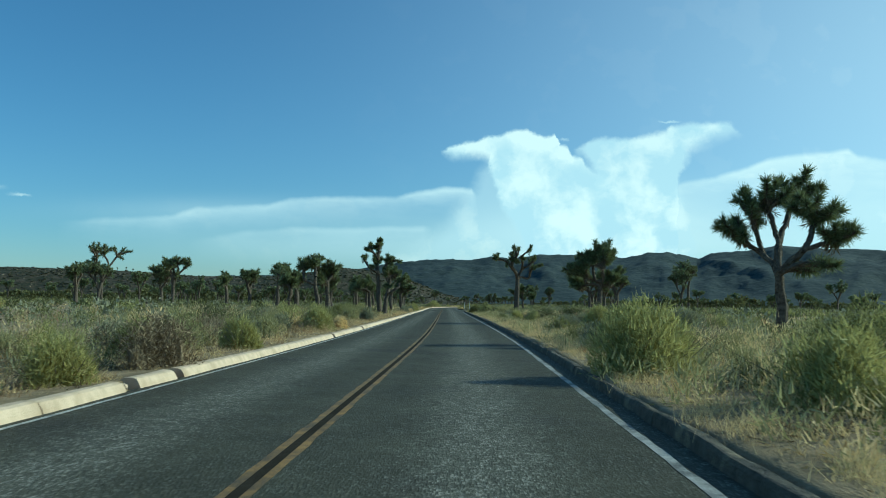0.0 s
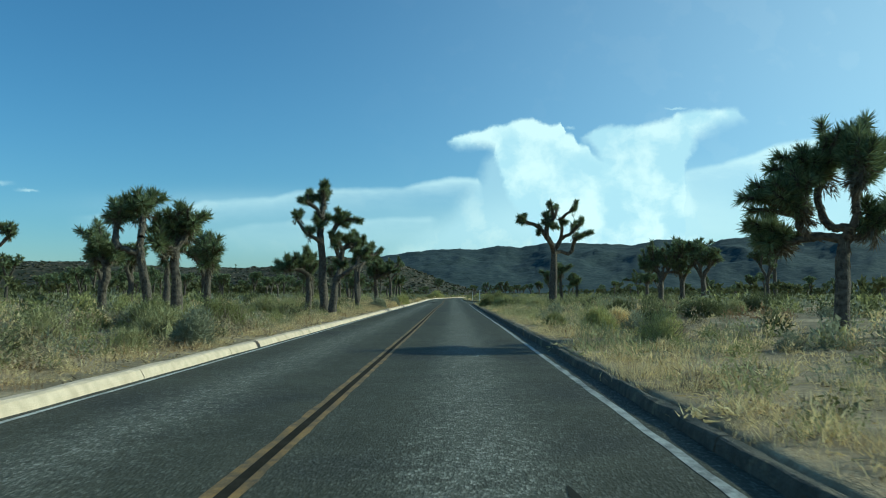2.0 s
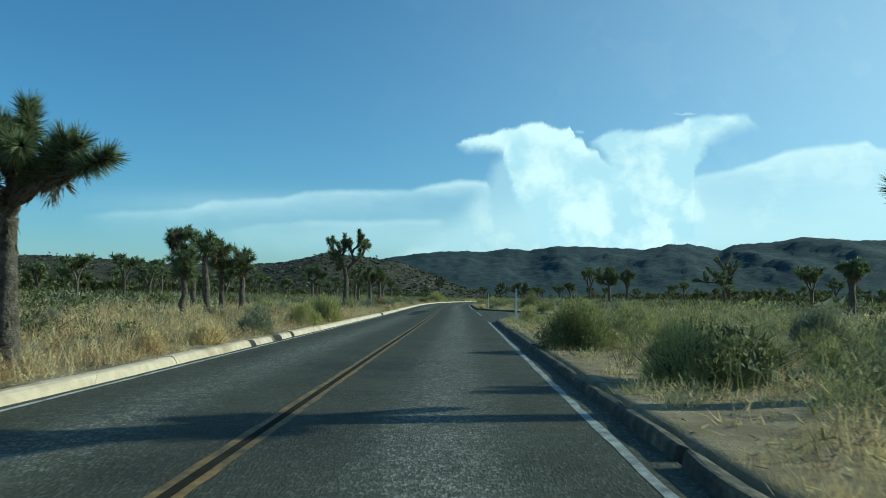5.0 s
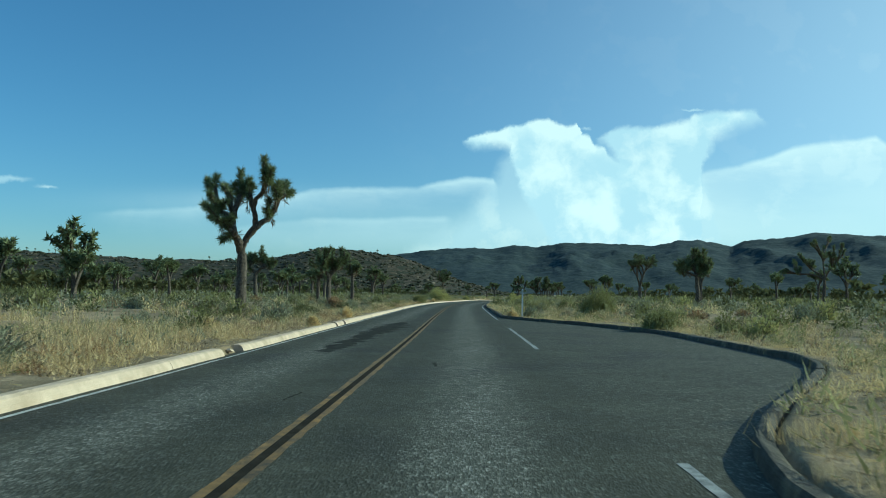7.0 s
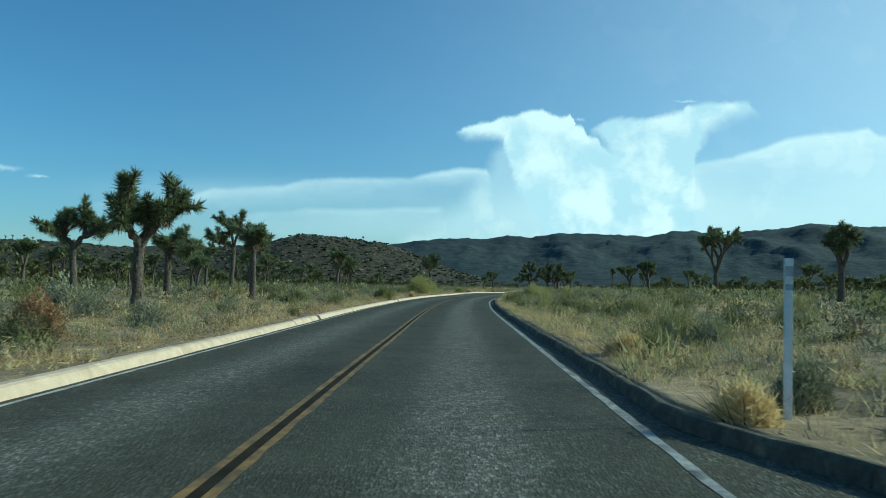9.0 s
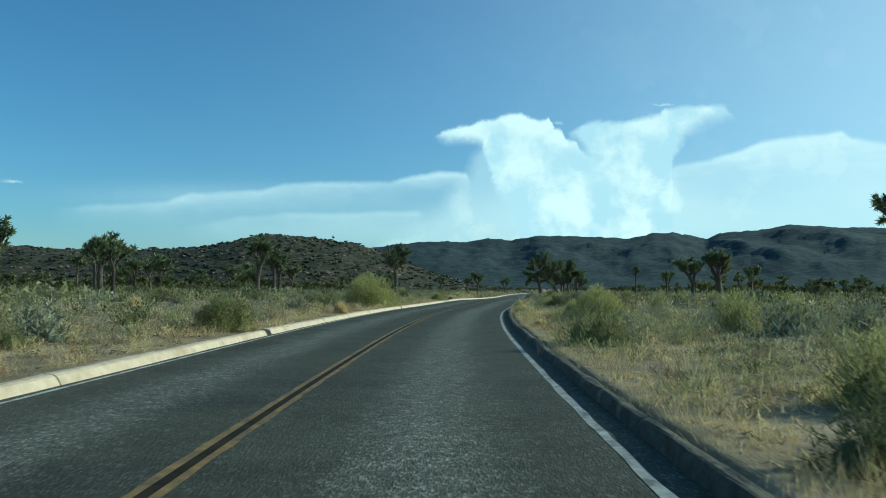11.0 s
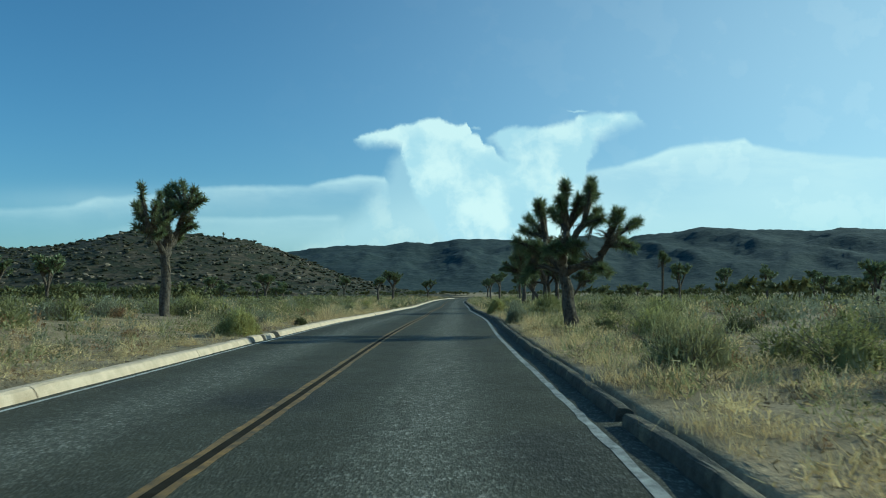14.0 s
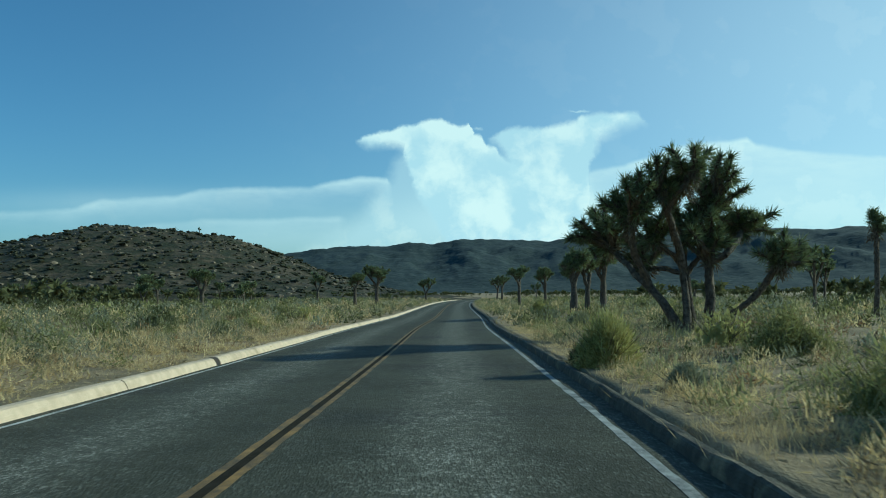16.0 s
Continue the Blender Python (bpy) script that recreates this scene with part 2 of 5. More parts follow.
TWIG = material("grey_twigs", (0.10, 0.085, 0.06), (0.24, 0.20, 0.14), source="leaf", rough=0.9)
STRAW = material("straw_foliage", (0.58, 0.43, 0.18), (0.90, 0.73, 0.38), source="leaf", rough=0.8, light=0.4)
ROCK = material("granite_boulders", (0.11, 0.086, 0.056), (0.30, 0.235, 0.155), 0.5, 0.95, 0.05, 6)
HILL_SHRUB = material("hill_shrub_leaves", (0.028, 0.028, 0.012), (0.075, 0.068, 0.030), source="leaf", rough=0.8)
HILL = material("scrubby_hillside", (0.048, 0.037, 0.021), (0.125, 0.092, 0.053), 0.35, 0.95, 0.7, 0.5, stain=(0.034, 0.035, 0.015), stain_scale=0.16, stain_at=(0.43, 0.55), stain_rough=0.75)
# the blue of the distance haze is mixed into these scrub colours
RANGE = material("hazed_mountain_scrub", (0.024, 0.037, 0.039), (0.060, 0.074, 0.064), 0.030, 0.95, 4.0, 0.03, stain=(0.016, 0.029, 0.031), stain_scale=0.070, stain_at=(0.50, 0.62), stain_rough=0.7)
POST = material("white_post_paint", (0.66, 0.66, 0.62), (0.82, 0.82, 0.79), 6.0, 0.5, 0.002, 60, stain=(0.45, 0.42, 0.36), stain_scale=3.0, stain_at=(0.6, 0.8))


BAND = material("grey_reflective_band", (0.30, 0.31, 0.32), (0.42, 0.43, 0.44), 20.0, 0.35, 0.0)


def asphalt():
    """Chip seal: stones in tar, lighter along the wheel tracks, patched and stained."""
    m = material("asphalt", (0.050, 0.0455, 0.0285), (0.078, 0.0715, 0.0450), 0.9, 0.75, 0.0, stain=(0.039, 0.035, 0.027), stain_scale=0.30, stain_at=(0.54, 0.70), spec=0.12)
    nt = m.node_tree
    N, L = nt.nodes.new, nt.links.new
    bsdf = nt.nodes["Principled BSDF"]
    before = bsdf.inputs["Base Color"].links[0].from_socket
    geo = N("ShaderNodeNewGeometry")
    stones = N("ShaderNodeTexVoronoi")
    stones.inputs["Scale"].default_value = 46
    L(geo.outputs["Position"], stones.inputs["Vector"])
    pick = N("ShaderNodeSeparateColor")
    L(stones.outputs["Color"], pick.inputs[0])
    edge = N("ShaderNodeMapRange")
    edge.inputs["From Min"].default_value, edge.inputs["From Max"].default_value = 0.70, 0.95
    L(pick.outputs[0], edge.inputs["Value"])
    at = N("ShaderNodeAttribute")
    at.attribute_name = "wear"
    amount = N("ShaderNodeMath")
    amount.operation = "MULTIPLY"
    L(edge.outputs[0], amount.inputs[0])
    more = N("ShaderNodeMath")
    more.operation = "MULTIPLY_ADD"
    more.inputs[1].default_value, more.inputs[2].default_value = 0.9, 0.16
    clusters = N("ShaderNodeTexNoise")
    clusters.inputs["Scale"].default_value, clusters.inputs["Detail"].default_value, clusters.inputs["Roughness"].default_value = 5.0, 7, 0.72
    L(geo.outputs["Position"], clusters.inputs["Vector"])
    uneven = N("ShaderNodeMapRange")
    uneven.inputs["From Min"].default_value, uneven.inputs["From Max"].default_value = 0.36, 0.66
    uneven.inputs["To Min"].default_value, uneven.inputs["To Max"].default_value = 0.25, 1.45
    L(clusters.outputs[0], uneven.inputs["Value"])
    worn = N("ShaderNodeMath")
    worn.operation = "MULTIPLY"
    L(at.outputs["Fac"], more.inputs[0]), L(more.outputs[0], worn.inputs[0]), L(uneven.outputs[0], worn.inputs[1]), L(worn.outputs[0], amount.inputs[1])
    mix = N("ShaderNodeMix")
    mix.data_type = "RGBA"
    mix.inputs["B"].default_value = (0.40, 0.365, 0.29, 1)
    band = N("ShaderNodeMix")
    band.data_type = "RGBA"
    band.inputs["B"].default_value = (0.124, 0.114, 0.082, 1)
    fade = N("ShaderNodeMath")
    fade.operation, fade.use_clamp = "MULTIPLY", True
    L(at.outputs["Fac"], fade.inputs[0]), L(uneven.outputs[0], fade.inputs[1])
    L(fade.outputs[0], band.inputs["Factor"]), L(before, band.inputs["A"])
    L(amount.outputs[0], mix.inputs["Factor"]), L(band.outputs["Result"], mix.inputs["A"]), L(mix.outputs["Result"], bsdf.inputs["Base Color"])
    bump = N("ShaderNodeBump")
    bump.inputs["Strength"].default_value, bump.inputs["Distance"].default_value = 0.9, 0.008
    L(stones.outputs["Distance"], bump.inputs["Height"]), L(bump.outputs[0], bsdf.inputs["Normal"])
    return m


def paint(name, low, high, bare=(0.05, 0.05, 0.048), worn=(0.46, 0.70)):
    return material(name, low, high, 5.0, 0.7, 0.004, 45, stain=bare, stain_scale=1.9, stain_at=worn, stain_rough=0.85)


ASPHALT = asphalt()
YELLOW = paint("worn_yellow_paint", (0.28, 0.162, 0.042), (0.41, 0.24, 0.070), bare=(0.072, 0.055, 0.032), worn=(0.38, 0.62))
WHITE = paint("worn_white_paint", (0.48, 0.455, 0.40), (0.64, 0.61, 0.54), worn=(0.48, 0.70))
FADED = paint("faded_white_paint", (0.36, 0.34, 0.295), (0.54, 0.515, 0.45), worn=(0.42, 0.64))
SEAL = material("old_seal", (0.028, 0.026, 0.019), (0.044, 0.040, 0.029), 2.5, 0.9, 0.0, 35, stain=(0.058, 0.053, 0.038), stain_scale=5.0, stain_at=(0.50, 0.62), spec=0.06)
TAR = material("tar_seam", (0.026, 0.021, 0.014), (0.042, 0.035, 0.024), 3.0, 0.95, 0.004, 30, stain=(0.060, 0.049, 0.033), stain_scale=2.5, stain_at=(0.52, 0.72), stain_rough=0.8, spec=0.04)


# ---- mesh helpers ----
rng = np.random.default_rng(11)


def mesh_of(name, verts, faces, mats, smooth=False, index=None):
    """A mesh from vertices and equal-sided faces, made fast."""
    verts, faces = np.asarray(verts, np.float32), np.asarray(faces, np.int32)
    me = bpy.data.meshes.new(name)
    k = faces.shape[1]
    me.vertices.add(len(verts)), me.loops.add(faces.size), me.polygons.add(len(faces))
    me.vertices.foreach_set("co", verts.ravel())
    me.loops.foreach_set("vertex_index", faces.ravel())
    me.polygons.foreach_set("loop_start", np.arange(0, faces.size, k, dtype=np.int32))
    me.polygons.foreach_set("use_smooth", np.full(len(faces), smooth))
    for m in mats if isinstance(mats, (list, tuple)) else [mats]:
        me.materials.append(m)
    if index is not None:
        me.polygons.foreach_set("material_index", np.asarray(index, np.int32))
    me.update(calc_edges=True)
    return me


def part(name, me, parent, label="", kind=""):
    ob = new(name, me)
    ob.parent = parent
    return tagged(ob, label, kind=kind)


def slivers(base, way, length, width, r=rng):
    """Narrow three-cornered blades: vertices and faces."""
    n = len(base)
    way = way / np.linalg.norm(way, axis=1, keepdims=True)
    side = np.cross(way, r.normal(size=(n, 3)))
    side /= np.linalg.norm(side, axis=1, keepdims=True) + 1e-9
    length, width = np.broadcast_to(length, n)[:, None], np.broadcast_to(width, n)[:, None]
    v = np.stack([base - side * width / 2, base + side * width / 2, base + way * length], 1).reshape(-1, 3)
    return v, np.arange(3 * n).reshape(-1, 3)


def join(chunks):
    vs, fs, at = [], [], 0
    for v, f in chunks:
        vs.append(v), fs.append(f + at)
        at += len(v)
    return np.concatenate(vs), np.concatenate(fs)


# ---- the road's line ----
KNOTS_Y = np.array([-400, -60, 0, 30, 60, 100, 145, 180, 212, 230, 246, 260, 278, 294, 310.5, 327, 347, 372, 396, 420, 450, 485, 520, 700.0])
DIP_Y, DIP_Z = [290, 305, 330, 355, 390, 700], [0.0, -0.15, -0.38, -0.55, -0.65, -0.65]
KNOTS_X = np.array([-3.8, -1.85, -1.6, -1.4, -1.75, -2.45, -3.15, -3.95, -4.35, -3.95, -2.95, -1.45, 0.35, 2.2, 3.85, 5.4, 7.7, 10.25, 12.7, 15.4, 19.2, 24.8, 32.0, 92.0])
slope = np.gradient(KNOTS_X, KNOTS_Y)


def road_x(y):
    y = np.clip(np.asarray(y, float), KNOTS_Y[0], KNOTS_Y[-1])
    i = np.clip(np.searchsorted(KNOTS_Y, y, "right") - 1, 0, len(KNOTS_Y) - 2)
    h = KNOTS_Y[i + 1] - KNOTS_Y[i]
    s = (y - KNOTS_Y[i]) / h
    return ((2 * s**3 - 3 * s**2 + 1) * KNOTS_X[i] + (s**3 - 2 * s**2 + s) * h * slope[i]
            + (3 * s**2 - 2 * s**3) * KNOTS_X[i + 1] + (s**3 - s**2) * h * slope[i + 1])


def dip(y):
    """The road sinks a little towards the bend."""
    return np.interp(y, DIP_Y, DIP_Z)


def beside(y, d):
    """The point d metres to the right of the road's centre line at y."""
    y, d = np.broadcast_arrays(np.asarray(y, float), np.asarray(d, float))
    k = (road_x(y + 0.5) - road_x(y - 0.5))
    n = np.hypot(1, k)
    return road_x(y) + d / n, y - d * k / n


def pullout(y):
    """How far the right kerb stands back for the lay-by."""
    y = np.asarray(y, float)
    a, b = np.clip((y - 131) / 13, 0, 1), np.clip((171 - y) / 17, 0, 1)
    return 4.9 * np.minimum(a * a * (3 - 2 * a), b**1.2 * (1.7 - 0.7 * b))


LEFT_KERB, RIGHT_KERB = -3.33, 3.72


def ribbon(name, edges, z, y0, y1, step, mat, label="", lift=None, **tags):
    """A strip along the road: edges are functions or offsets from left to right."""
    ys = np.arange(y0, y1 + step / 2, step)
    cols = []
    for e in edges:
        x, y = beside(ys, e(ys) if callable(e) else e)
        cols.append(np.stack([x, y, np.full(len(ys), z) + dip(ys)], 1))
    v = np.stack(cols, 1).reshape(-1, 3)
    k, n = len(edges), len(ys)
    i = np.arange(n - 1)[:, None] * k + np.arange(k - 1)
    f = np.stack([i, i + 1, i + k + 1, i + k], -1).reshape(-1, 4)
    return tagged(new(name, mesh_of(name, v, f, mat)), label, **tags), ys


def small(a, b, s):
    return noise.noise(Vector((a * s, b * s, 3.7)))


def ground_height(x, y):
    """Level by the kerbs, a little higher a few metres off, gently uneven."""
    off = abs(x - float(road_x(y))) - 4.5 - (float(pullout(y)) if x > 0 else 0.0)
    rise = min(max(off / 9.0, 0.0), 1.0)
    return float(dip(y)) + 0.10 + 0.38 * rise * rise * (3 - 2 * rise) + 0.10 * small(x, y, 0.11) + 0.05 * small(x, y, 0.5)


# ground: one sheet to the horizon, with a trough under the road
ys = np.concatenate([np.arange(-60, 480, 2.0), np.geomspace(480, 4600, 40)])
out = np.concatenate([[0.0, 0.16, 0.30, 0.6], np.linspace(1.2, 30, 25), np.geomspace(34, 4200, 26)])
grid = []
for yy in ys:
    lefts, rights = LEFT_KERB - 0.12 - out[::-1], RIGHT_KERB + 0.12 + float(pullout(yy)) + out
    row = []
    for d in (*lefts, *rights):
        x, y = beside(min(yy, 690), d)
        y = y if yy < 690 else yy
        far = min(abs(d - lefts[-1]) if d < 0 else abs(d - rights[0]), 1.5) / 1.5
        z = -0.10 + float(dip(y)) if d in (lefts[-1], rights[0]) else (0.115 + float(dip(y))) * (1 - far) + ground_height(float(x), float(y)) * far
        row.append((float(x), float(y), z))
    grid.append(row)
v = np.array(grid).reshape(-1, 3)
k, n = len(grid[0]), len(grid)
i = np.arange(n - 1)[:, None] * k + np.arange(k - 1)
tagged(new("ground", mesh_of("ground", v, np.stack([i, i + 1, i + k + 1, i + k], -1).reshape(-1, 4), SAND, True)),
       "flat sandy desert ground with sparse dry grass", "ground", kind="structure")

# carriageway, with the wear of the wheels as an attribute
lanes = [LEFT_KERB - 0.05, -3.1, -2.75, -2.4, -2.05, -1.7, -1.35, -1.0, -0.6, -0.2, 0.2, 0.6, 1.0, 1.35, 1.7, 2.05, 2.4, 2.75, 3.1, 3.45, lambda q: RIGHT_KERB + 0.05 + pullout(q)]
road, _ = ribbon("road", lanes, 0.0, -60, 560, 1.0, ASPHALT, "grey chip-seal asphalt road with worn wheel tracks", category="road", kind="structure")
n = len(road.data.vertices) // len(lanes)
wear = np.array([0.2, 0.15, 0.08, 0.2, 0.6, 0.9, 0.6, 0.18, 0.05, 0.1, 0.1, 0.05, 0.2, 0.7, 1.0, 0.8, 0.3, 0.1, 0.12, 0.2, 0.5])
road.data.attributes.new("wear", "FLOAT", "POINT").data.foreach_set("value", (np.tile(wear, n) * (0.75 + 0.5 * np.random.default_rng(4).random(n * len(wear)))).astype(np.float32))

def ragged(place, amount, seed):
    """An edge at that offset, frayed by up to amount."""
    at = np.arange(-62, 524, 0.4)
    off = np.random.default_rng(seed).uniform(-amount, amount, len(at))
    return lambda q: place + np.interp(q, at, off)


for name, a, b, mat, label in (("yellow_line", -0.130, -0.047, YELLOW, "worn yellow centre line painted on asphalt"), ("yellow_line", 0.047, 0.128, YELLOW, "worn yellow centre line painted on asphalt"),
                               ("tar_seam", -0.045, 0.045, TAR, "black tar seam between the yellow lines"), ("white_line", -3.185, -3.112, WHITE, "worn white edge line beside the pale kerb")):
    ribbon(name, [ragged(a, 0.014, 1) if a != 0.047 else a + 0.002, ragged(b, 0.014, 2) if b != -0.047 else b - 0.002] if name == "yellow_line" else [ragged(a, 0.008, 3), ragged(b, 0.008, 4)] if name == "white_line" else [a, b], 0.004, -60, 520, 0.4, mat, label, category="road marking", kind="structure")
for y0, y1 in ((-60, 133), (146, 158), (168, 520)):
    ribbon("white_line", [ragged(3.348, 0.012, 5), ragged(3.452, 0.016, 6)], 0.004, y0, y1, 0.4, FADED, "worn white edge line along the lane", category="road marking", kind="structure")


# kerbs: lengths of rolled asphalt, broken here and there
def kerb_piece(y0, y1, base, side, droop, mat):
    m = max(2, int((y1 - y0) / 0.5) + 1)
    q = np.linspace(y0, y1, m)
    shape = [(0.0, -0.04), (0.02, 0.10), (0.04, 0.145), (0.065, 0.155), (0.14, 0.150), (0.19, 0.12), (0.25, -0.04)] if side > 0 else [(-0.03, -0.04), (0.01, 0.065), (0.055, 0.135), (0.11, 0.160), (0.24, 0.160), (0.31, 0.13), (0.37, -0.04)]
    rows = []
    for j, yy in enumerate(q):
        wob = 0.035 * small(yy, side, 0.55) + (0.025 * small(yy, side, 2.1) if side > 0 else 0.0)
        row = []
        for o, z in shape:
            x, y = beside(yy, base(yy) + side * (o + wob) if callable(base) else base + side * (o + wob))
            row.append((float(x), float(y), (z + float(dip(yy)) + ((0.012 if side < 0 else 0.035) * small(yy, o * 9, 1.3) - droop) * (z > 0))))
        rows.append(row)
    v = np.array(rows).reshape(-1, 3)
    k = len(shape)
    i = np.arange(m - 1)[:, None] * k + np.arange(k - 1)
    quads = np.stack([i, i + 1, i + k + 1, i + k], -1).reshape(-1, 4)
    me = mesh_of("kerb_length", v, quads if side < 0 else quads[:, ::-1], mat, False)
    bm = bmesh.new()
    bm.from_mesh(me)
    bm.verts.ensure_lookup_table()
    bm.faces.new([bm.verts[j] for j in range(k)]), bm.faces.new([bm.verts[(m - 1) * k + j] for j in range(k)])
    bmesh.ops.recalc_face_normals(bm, faces=bm.faces)
    bm.to_mesh(me)
    bm.free()
    return me


def kerb(name, gaps, base, side, label, mat):
    """Lengths of about six metres with hairline joints, and gaps of the given widths."""
    top = tagged(new(name), label, "kerb", kind="structure")
    y, r = -58.0, random.Random(3)
    gaps = sorted(gaps)
    while y < 500:
        end = y + r.uniform(4.5, 7.5)
        step = 0.03
        for g, w in gaps:
            if y < g <= end + 1.0:
                end, step = g, w
                break
        part("kerb_length", kerb_piece(y, end, base, side, r.uniform(0, 0.02), mat), top)
        y = end + step


kerb("kerb_left", [(11.6, 0.5), (13.6, 0.35), (30.2, 0.45), (40.0, 0.4), (54.7, 0.3), (81.0, 0.35), (92.4, 0.35), (93.6, 0.3), (95.0, 0.5), (97.2, 0.3), (109.8, 0.5), (112.0, 1.2), (114.6, 0.4), (142.6, 1.4), (157.2, 0.3), (159.4, 0.45),
                   (191.8, 0.35), (222.0, 0.5), (251.0, 0.35), (275.2, 0.35), (276.4, 0.35), (277.9, 0.55), (305.9, 0.3)], LEFT_KERB, -1, "pale sunlit asphalt kerb with cracks and gaps", KERB)
kerb("kerb_right", [(96.2, 0.25), (119.0, 0.3), (262.0, 0.3)], lambda q: RIGHT_KERB + pullout(q), 1, "low grey asphalt kerb, shaded on its road face, shade darkened into its colour", DULL_SHADED_KERB)


# ---- hills and mountains ----
def heightfield(name, xs, ys, height, mat, label, category):
    v = np.array([(x, y, height(x, y)) for y in ys for x in xs])
    k, n = len(xs), len(ys)
    i = np.arange(n - 1)[:, None] * k + np.arange(k - 1)
    return tagged(new(name, mesh_of(name, v, np.stack([i, i + 1, i + k + 1, i + k], -1).reshape(-1, 4), mat, True)), label, category, kind="structure")


RIDGE_X = [-900, -600, -420, -266, -190, -152, -120, -105, -92, -70, -48, -32, -15, 2, 22, 60]
RIDGE_Z = [18, 25, 25, 22.5, 18.5, 18.5, 20, 23.2, 26.6, 24.8, 21.6, 16.2, 9, 4, 0.5, -2]


def hill_height(x, y):
    top = float(np.interp(x, RIDGE_X, RIDGE_Z))
    a = (y - 592) / (118 if y < 592 else 160)
    f = max(0.0, 1 - a * a) ** 1.5
    lumps = noise.fractal(Vector((x * 0.02, y * 0.02, 1.0)), 0.8, 2.1, 5)
    return -1.0 + (top + 1) * f + lumps * 2.6 * f * (1 - f) * 2 + 0.9 * noise.noise(Vector((x * 0.11, y * 0.11, 0))) * f + 0.7 * noise.noise(Vector((x * 0.23, y * 0.23, 5))) * f


heightfield("hill", np.arange(-900, 62, 3.5), np.arange(474, 720, 3.5), hill_height, HILL, "low rocky hill dotted with dark shrubs and boulders", "hill")

SKY_AZ = [-50, -40, -30, -20, -12, -8.0, -5.8, -4.0, -1.8, 0.8, 2.4, 4.1, 6.0, 8.0, 10.0, 11.9, 12.7, 15.1, 17.3, 18.2, 21.3, 22.7, 24.0, 26.8, 29, 31.7, 34.5, 45, 60]
SKY_H = [0.02, 0.022, 0.025, 0.03, 0.036, 0.043, 0.0500, 0.0562, 0.0588, 0.0587, 0.0634, 0.0609, 0.0677, 0.0661, 0.0651, 0.0628, 0.0658, 0.0706, 0.0620, 0.0679, 0.0722, 0.0767, 0.0743, 0.0723, 0.068, 0.071, 0.067, 0.06, 0.05]
az, rad = np.radians(np.arange(-50, 60, 0.22)), np.linspace(2500, 4500, 46)
v = []
for q in rad:
    for a in az:
        x, y = q * math.sin(a), 180 + q * math.cos(a)
        crest = 3900
        f = 1 - ((crest - q) / 1400) ** 1.25 if q < crest else 1 - ((q - crest) / 900) ** 2
        f = max(0.0, f)
        top = float(np.interp(math.degrees(a), SKY_AZ, SKY_H)) * crest / math.cos(a) ** 0
        spur = noise.ridged_multi_fractal(Vector((x * 0.0026, y * 0.0020, 4.0)), 0.8, 2.1, 7, 1.0, 2.0)
        h = top * (f ** 1.1) * (1 - 0.24 * (1 - f ** 3) * (1.6 - spur)) + 9.0 * noise.fractal(Vector((x * 0.0085, y * 0.0085, 0)), 0.7, 2.2, 4) * f
        h += f * (5.0 * noise.noise(Vector((x * 0.021, y * 0.021, 2.0))) + 3.0 * noise.noise(Vector((x * 0.045, y * 0.045, 7.0))))
        v.append((x, y, h - 6))
k, n = len(az), len(rad)
i = np.arange(n - 1)[:, None] * k + np.arange(k - 1)
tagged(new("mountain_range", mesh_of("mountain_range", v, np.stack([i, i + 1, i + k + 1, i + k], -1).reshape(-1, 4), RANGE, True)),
       "distant dark mountain range with scrub-covered spurs, haze blue in its colour", "mountain", kind="structure")


# ---- joshua trees ----
def tube(points, radii, sides, r):
    """A bent, knobbly tube along points."""
    points, radii = np.asarray(points, float), np.asarray(radii, float)
    way = np.gradient(points, axis=0)
    way /= np.linalg.norm(way, axis=1, keepdims=True) + 1e-9
    ref = np.array([0.31, 0.93, 0.19])
    a = np.cross(way, ref)
    a /= np.linalg.norm(a, axis=1, keepdims=True) + 1e-9
    b = np.cross(way, a)
    t = np.linspace(0, 2 * np.pi, sides, endpoint=False)
    rr = radii[:, None] * (1 + 0.12 * r.normal(size=(len(points), sides)))
    v = points[:, None] + rr[..., None] * (np.cos(t)[None, :, None] * a[:, None] + np.sin(t)[None, :, None] * b[:, None])
    n = len(points)
    i = np.arange(n - 1)[:, None] * sides + np.arange(sides)
    j = np.arange(n - 1)[:, None] * sides + (np.arange(sides) + 1) % sides
    f = np.stack([i, j, j + sides, i + sides], -1).reshape(-1, 4)
    return v.reshape(-1, 3), f


def bend(a, b, w, n):
    """A curved way from a to b that sets out along w."""
    t = np.linspace(0, 1, n)[:, None]
    d = np.linalg.norm(b - a)
    c = a + w * d * 0.5
    return (1 - t) ** 2 * a + 2 * t * (1 - t) * c + t * t * b


